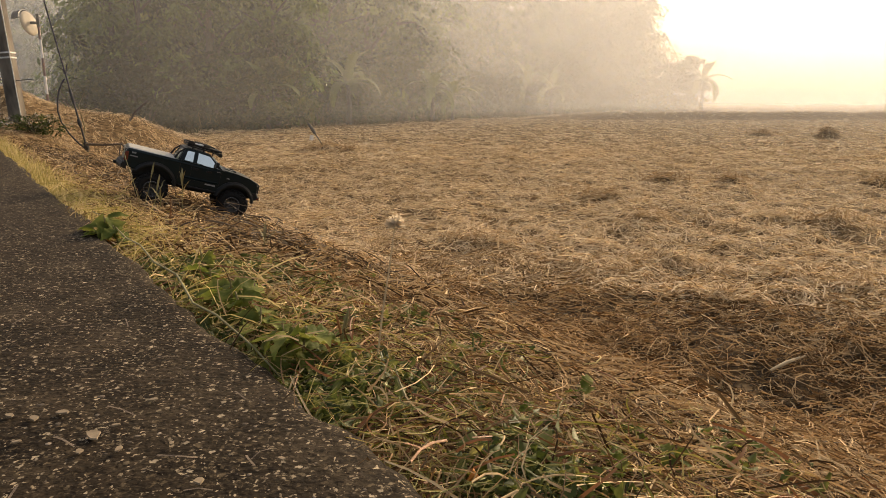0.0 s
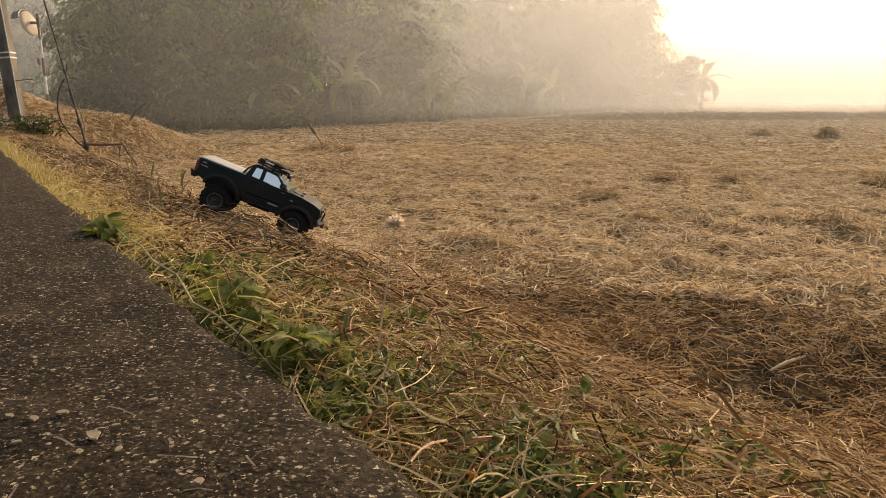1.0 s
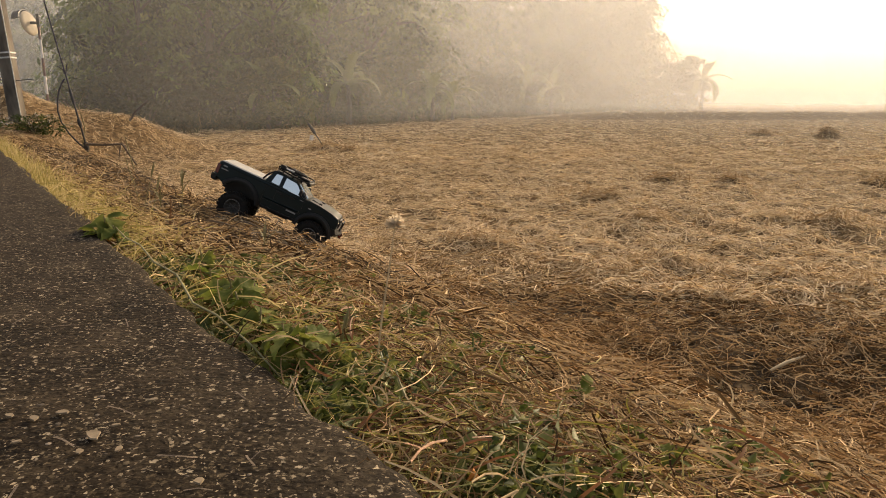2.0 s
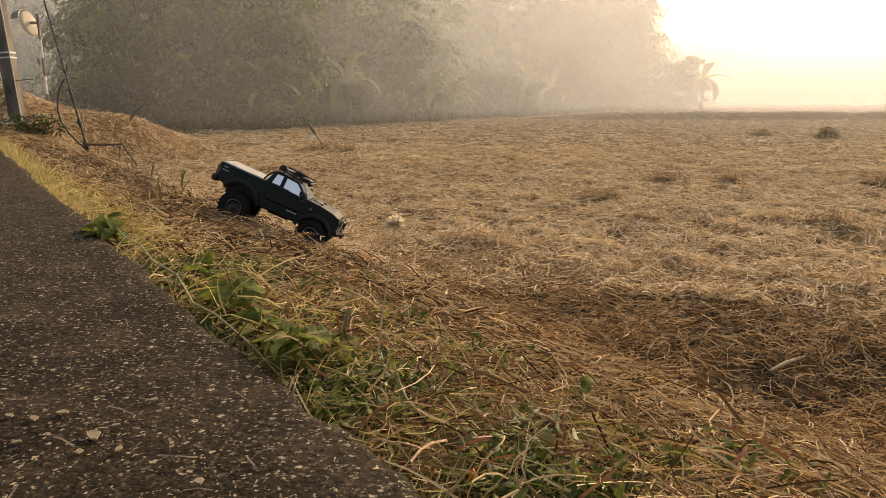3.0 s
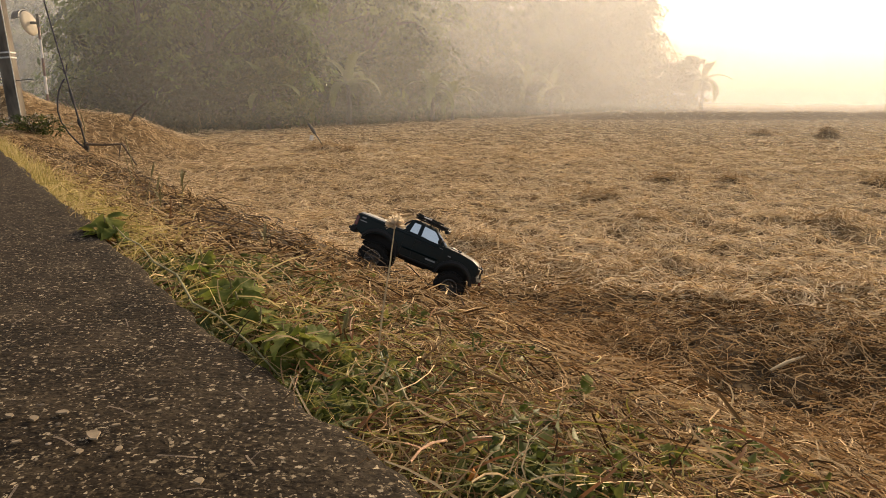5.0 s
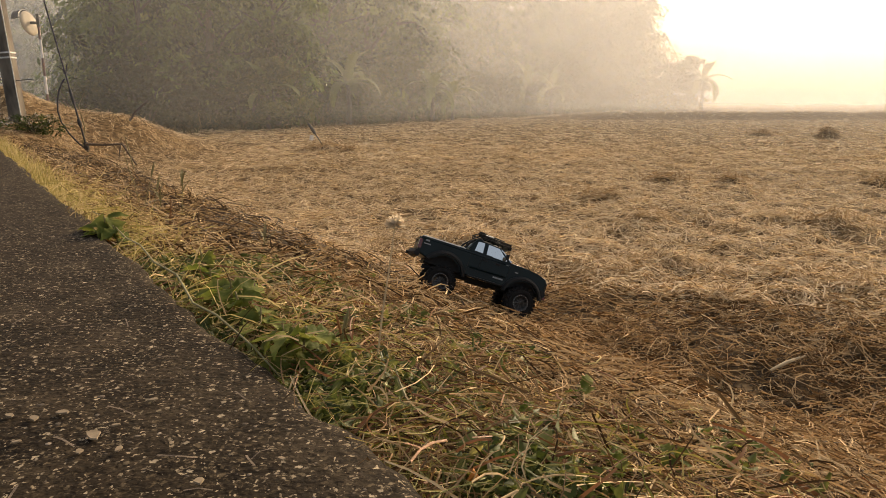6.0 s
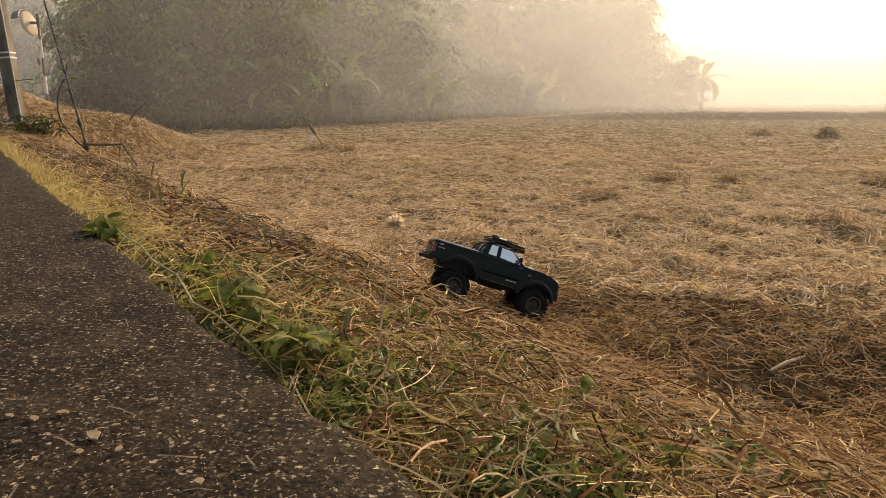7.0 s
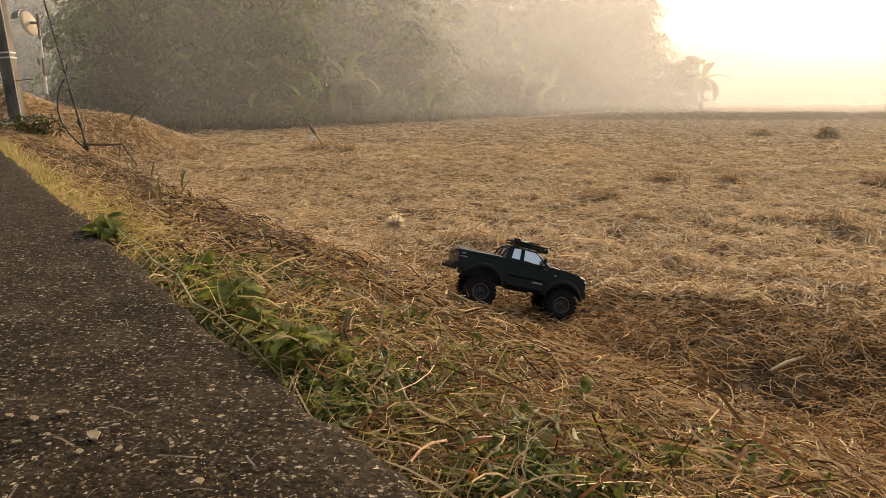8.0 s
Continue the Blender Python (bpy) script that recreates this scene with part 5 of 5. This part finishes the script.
        for x0 in (0.134, 0.186):
            bm = bmesh.new()
            box(bm, x0, x0 + 0.020, y - 0.002, y + 0.003, 0.108, 0.115, 0.0015)
            part("door_handle", bm, M_trim, root)
        bm = bmesh.new()
        tube(bm, [(0.222, side * 0.088, 0.137), (0.222, side * 0.112, 0.142)], 0.003, 6)
        box(bm, 0.214, 0.226, side * 0.118 - 0.008, side * 0.118 + 0.008, 0.136, 0.158, 0.003)
        part("side_mirror", bm, M_trim, root)
        for x0, x1, z0, z1 in ((0.190, 0.230, 0.058, 0.0655), (-0.094, -0.078, 0.118, 0.124), (-0.098, -0.070, 0.106, 0.110), (0.268, 0.280, 0.100, 0.104), (0.226, 0.240, 0.118, 0.121)):
            bm = bmesh.new()
            box(bm, x0, x1, y - 0.0006, y + 0.0006, z0, z1)
            part("decal", bm, M_decal, root, "pale grey lettering bar")
        bm = bmesh.new()
        tube(bm, [(0.084, side * 0.085, 0.041), (0.094, side * 0.108, 0.038), (0.232, side * 0.108, 0.037), (0.242, side * 0.085, 0.040)], 0.0038, 8)
        for xx in (0.12, 0.165, 0.21):
            tube(bm, [(xx, side * 0.108, 0.0375), (xx, side * 0.06, 0.040)], 0.003, 6)
        part("side_step", bm, M_trim, root)
        bm = bmesh.new()
        box(bm, -0.1165, -0.103, side * 0.093 - 0.0085, side * 0.093 + 0.0085, 0.084, 0.122, 0.002)
        part("tail_light", bm, M_red, root, "dark red tail light")
        bm = bmesh.new()
        box(bm, 0.381, 0.4005, side * 0.080 - 0.018, side * 0.080 + 0.018, 0.080, 0.098, 0.003)
        part("headlight", bm, M_lens, root, "clear headlight")
    # nose and tail
    bm = bmesh.new()
    box(bm, 0.394, 0.403, -0.056, 0.056, 0.070, 0.104, 0.003)
    grille = part("grille", bm, M_trim, root)
    for z in (0.074, 0.083, 0.092):
        bm = bmesh.new()
        box(bm, 0.402, 0.4055, -0.05, 0.05, z + 0.003, z + 0.007, 0.001)
        part("grille_bar", bm, M_trim, grille)
    bm = bmesh.new()
    loft(bm, [[(0.382, y, 0.036), (0.416 - 0.7 * abs(y) ** 1.6, y, 0.038), (0.424 - 0.7 * abs(y) ** 1.6, y, 0.050), (0.416 - 0.7 * abs(y) ** 1.6, y, 0.066), (0.382, y, 0.066)]
              for y in (-0.105, -0.09, -0.06, 0, 0.06, 0.09, 0.105)])
    part("front_bumper", bm, M_trim, root, "heavy black steel bumper")
    bm = bmesh.new()
    for s in (-1, 1):
        tube(bm, [(0.411, s * 0.05, 0.056), (0.413, s * 0.048, 0.096), (0.402, s * 0.045, 0.104)], 0.003, 6)
    tube(bm, [(0.413, -0.048, 0.096), (0.413, 0.048, 0.096)], 0.003, 6)
    part("bull_bar", bm, M_trim, root)
    for s in (-1, 1):
        bm = bmesh.new()
        box(bm, 0.414, 0.426, s * 0.035 - 0.004, s * 0.035 + 0.004, 0.034, 0.046, 0.001)
        part("tow_hook", bm, M_red, root, "small red tow hook")
    bm = bmesh.new()
    loft(bm, [[(-0.104, y, 0.054), (-0.136 + 0.6 * abs(y) ** 1.6, y, 0.056), (-0.140 + 0.6 * abs(y) ** 1.6, y, 0.067), (-0.135 + 0.6 * abs(y) ** 1.6, y, 0.079), (-0.104, y, 0.079)]
              for y in (-0.105, -0.09, -0.05, 0, 0.05, 0.09, 0.105)])
    part("rear_bumper", bm, M_trim, root, "black rear bumper with step")
    bm = bmesh.new()
    box(bm, -0.148, -0.134, -0.010, 0.010, 0.056, 0.068, 0.002)
    part("tow_bar", bm, M_trim, root)
    bm = bmesh.new()
    box(bm, -0.1175, -0.1125, -0.078, 0.078, 0.084, 0.130, 0.002)
    tg = part("tailgate", bm, M_paint, root)
    bm = bmesh.new()
    box(bm, -0.1205, -0.1170, -0.02, 0.02, 0.110, 0.120, 0.001)
    part("latch", bm, M_trim, tg)
    # bonnet details
    for s in (-1, 1):
        bm = bmesh.new()
        box(bm, 0.296, 0.309, s * 0.045 - 0.009, s * 0.045 + 0.009, 0.126, 0.134, 0.002)
        part("hood_vent", bm, M_trim, root)
    bm = bmesh.new()
    loft(bm, [[(0.262, -0.05, 0.1315), (0.355, -0.045, 0.1135), (0.355, 0.045, 0.1135), (0.262, 0.05, 0.1315)],
              [(0.268, -0.042, 0.1365), (0.347, -0.036, 0.1195), (0.347, 0.036, 0.1195), (0.268, 0.042, 0.1365)]])
    part("hood_scoop", bm, M_paint, root)
    # roof rack with its load
    shift = Matrix.Translation((0.018, 0, -0.001))

    def roof(xx):
        return 0.192 - 0.06 * (xx - 0.088)

    bm = bmesh.new()
    for s in (-1, 1):
        for up in (0.004, 0.014):
            tube(bm, [(0.080, s * 0.078, roof(0.080) + up), (0.212, s * 0.078, roof(0.212) + up)], 0.0026, 6)
        for xx in (0.082, 0.112, 0.145, 0.178, 0.210):
            tube(bm, [(xx, s * 0.078, roof(xx) + 0.004), (xx, s * 0.078, roof(xx) + 0.014)], 0.0022, 6)
        for xx in (0.102, 0.145, 0.182):
            tube(bm, [(xx, s * 0.068, roof(xx) - 0.008), (xx, s * 0.074, roof(xx) + 0.004)], 0.003, 6)
    for i in range(10):
        xx = 0.082 + i * 0.0142
        tube(bm, [(xx, -0.078, roof(xx) + 0.004), (xx, 0.078, roof(xx) + 0.004)], 0.0022, 6)
    for xx in (0.080, 0.212):
        tube(bm, [(xx, -0.078, roof(xx) + 0.014), (xx, 0.078, roof(xx) + 0.014)], 0.0026, 6)
    bm.transform(shift)
    part("roof_rack", bm, M_trim, root, "black wire roof rack")
    bm = bmesh.new()
    lathe(bm, [(0.016, -0.010), (0.034, -0.011), (0.039, -0.005), (0.039, 0.005), (0.034, 0.011), (0.016, 0.010), (0.016, -0.010)], 28)
    bm.transform(pose(0.150, 0.02, roof(0.150) + 0.012, 90, 4, 0))
    bm.transform(shift)
    part("spare_tyre", bm, M_rubber, root, "small spare tyre on the rack")
    bm = bmesh.new()
    box(bm, 0.170, 0.206, -0.066, -0.020, roof(0.188) + 0.005, roof(0.188) + 0.017, 0.004)
    bm.transform(shift)
    part("cargo_box", bm, M_trim, root)
    bm = bmesh.new()
    box(bm, 0.084, 0.108, -0.070, -0.034, roof(0.096) + 0.006, roof(0.096) + 0.022, 0.003)
    bm.transform(shift)
    part("fuel_can", bm, M_trim, root, "small black can on the rack")
    bm = bmesh.new()
    tube(bm, [(0.098, -0.060, roof(0.098) + 0.021), (0.188, -0.050, roof(0.098) + 0.017)], 0.0022, 6)
    box(bm, 0.082, 0.104, -0.070, -0.052, roof(0.09) + 0.018, roof(0.09) + 0.024, 0.002)
    bm.transform(shift)
    part("shovel", bm, M_trim, root, "black shovel lashed on the rack")
    bm = bmesh.new()
    tube(bm, [(0.106, -0.066, roof(0.1) + 0.016), (0.140, -0.064, roof(0.1) + 0.0165)], 0.0035, 8)
    bm.transform(shift)
    part("strap_buckle", bm, M_steel, root, "pale metal buckle")
    bm = bmesh.new()
    box(bm, 0.204, 0.219, -0.076, 0.076, 0.178, 0.193, 0.004)
    bm.transform(shift)
    bar = part("light_bar", bm, M_trim, root, "long black roof light bar")
    for i in range(4):
        bm = bmesh.new()
        box(bm, 0.2185, 0.2205, -0.066 + i * 0.034, -0.037 + i * 0.034, 0.1805, 0.1905, 0.001)
        bm.transform(shift)
        part("lamp_lens", bm, M_lens, bar)
    # underside
    for cx in (0.0, WB):
        bm = bmesh.new()
        slab(bm, [(cx - 0.078, 0.04), (cx - 0.072, 0.098), (cx + 0.072, 0.098), (cx + 0.078, 0.036)], -0.068, 0.068, 0.003)
        part("inner_fender", bm, M_trim, root, "matt black wheel well lining")
    bm = bmesh.new()
    for s in (-1, 1):
        box(bm, -0.07, 0.36, s * 0.032 - 0.005, s * 0.032 + 0.005, 0.020, 0.036, 0.001)
    box(bm, 0.11, 0.20, -0.03, 0.03, 0.014, 0.034, 0.003)
    part("chassis", bm, M_trim, root)
    axles = []
    for cx in (0, WB):
        bm = bmesh.new()
        tube(bm, [(cx, -0.095, 0), (cx, 0.095, 0)], 0.009, 10)
        box(bm, cx - 0.018, cx + 0.018, -0.005, 0.030, -0.016, 0.016, 0.005)
        axles.append((part("axle", bm, M_trim, root), cx))
        for s in (-1, 1):
            bm = bmesh.new()
            tube(bm, [(cx + 0.012, s * 0.060, 0.0), (cx + 0.02, s * 0.052, 0.075)], 0.0055, 8)
            part("shock_absorber", bm, M_steel, root)
    wheels = []
    for cx in (0, WB):
        for s in (-1, 1):
            w = wheel(root, cx, s)
            w.location = (cx, s * 0.098, 0)
            wheels.append((w, cx, s))
    tagged(root, "dark blue-green toy pickup truck with big tyres and roof rack", "toy truck")
    return root, wheels, axles


toy, toy_wheels, toy_axles = truck()

# seconds, near rear hub x y z, nose-down pitch, heading, roll, steering, travel of the rear and front springs
DRIVE = [
    (0, -1.127, 2.678, -0.007, 16.0, 26.1, 1.9, -16, -0.0006, 0.0024),
    (0.5, -1.078, 2.687, -0.014, 18.2, 22.2, 2.9, -16, -0.0202, 0.0081),
    (1, -0.893, 2.700, -0.052, 22.5, 4.6, -3.0, -10, -0.0042, 0.0102),
    (1.5, -0.823, 2.691, -0.066, 24.7, 1.2, -5.0, -4, -0.0156, 0.0015),
    (1.7, -0.817, 2.682, -0.065, 25.0, 1.0, -5.2, -4, -0.0147, 0.0024),
    (2.8, -0.813, 2.667, -0.065, 24.4, -0.2, -5.9, -4, -0.0102, 0.0076),
    (3, -0.809, 2.664, -0.066, 24.3, -0.5, -6.0, -4, -0.0094, 0.0086),
    (3.5, -0.707, 2.648, -0.096, 24.2, -3.0, -7.2, -3, -0.0074, 0.0109),
    (4, -0.594, 2.620, -0.138, 23.2, -8.1, -9.5, -3, -0.0138, 0.0062),
    (4.5, -0.468, 2.653, -0.192, 21.1, -12.8, -9.5, 0, -0.0088, -0.0080),
    (4.7, -0.395, 2.640, -0.219, 21.1, -11.2, -10.5, 4, -0.0095, -0.0076),
    (5.8, -0.010, 2.505, -0.314, 17.5, 1.3, -13.7, 10, -0.0130, -0.0044),
    (6, -0.007, 2.510, -0.318, 18.1, 2.8, -14.5, 10, -0.0137, -0.0039),
    (6.5, 0.045, 2.524, -0.332, 18.5, 5.0, -11.7, 6, -0.0188, -0.0013),
    (7.5, 0.047, 2.515, -0.337, 16.9, 4.1, -11.3, 6, -0.0126, -0.0022),
    (7.7, 0.052, 2.499, -0.337, 16.1, 4.1, -11.2, 6, -0.0114, -0.0023),
    (8, 0.142, 2.505, -0.360, 12.3, 3.8, -11.1, 4, -0.0097, -0.0025),
]


def motions():
    """The truck's drive down the bank, and the turn of its wheels with the way gone."""
    ks = np.array(DRIVE)
    times = np.round(np.arange(0, 8.01, 0.1), 2)
    cols = []
    t = ks[:, 0]
    for c in range(1, ks.shape[1]):
        v = ks[:, c]
        slope = np.diff(v) / np.diff(t)
        tan = np.zeros(len(v))
        for i in range(1, len(v) - 1):
            a, b = slope[i - 1], slope[i]
            h0, h1 = t[i] - t[i - 1], t[i + 1] - t[i]
            tan[i] = 0.0 if a * b <= 0 else (h0 + h1) * 3 / ((2 * h1 + h0) / a + (h1 + 2 * h0) / b)
        tan[0], tan[-1] = slope[0], slope[-1]
        out = []
        for q in times:
            i = min(max(int(np.searchsorted(t, q, side="right")) - 1, 0), len(t) - 2)
            hh = t[i + 1] - t[i]
            s = (q - t[i]) / hh
            out.append(v[i] * (1 + 2 * s) * (1 - s) ** 2 + hh * tan[i] * s * (1 - s) ** 2 + v[i + 1] * s * s * (3 - 2 * s) + hh * tan[i + 1] * s * s * (s - 1))
        cols.append(out)
    cols = np.array(cols).T
    rows, spins, steers, springs = [], [], [], []
    gone, last = 0.0, None
    for q, (x, y, z, pitch, yaw, roll, steer, rear, fore) in zip(times, cols):
        turn = pose(0, 0, 0, roll, pitch, yaw)
        origin = Vector((x, y, z)) - turn @ Vector((0, -HUB, 0))
        if last is not None:
            gone += (origin - last).length
        last = origin
        rows.append((float(q), Matrix.Translation(origin) @ turn))
        spins.append(math.degrees(gone / TR))
        steers.append(steer)
        springs.append((rear, fore))
    walk(toy, rows)
    for w, cx, s in toy_wheels:
        walk(w, [(q, pose(cx, s * 0.098, sg[cx > 0], 0, 0, st if cx else 0) @ pose(0, 0, 0, 0, sp, 0))
                 for (q, _), sp, st, sg in zip(rows, spins, steers, springs)])
    for a, cx in toy_axles:
        walk(a, [(q, pose(0, 0, sg[cx > 0])) for (q, _), sg in zip(rows, springs)])


motions()
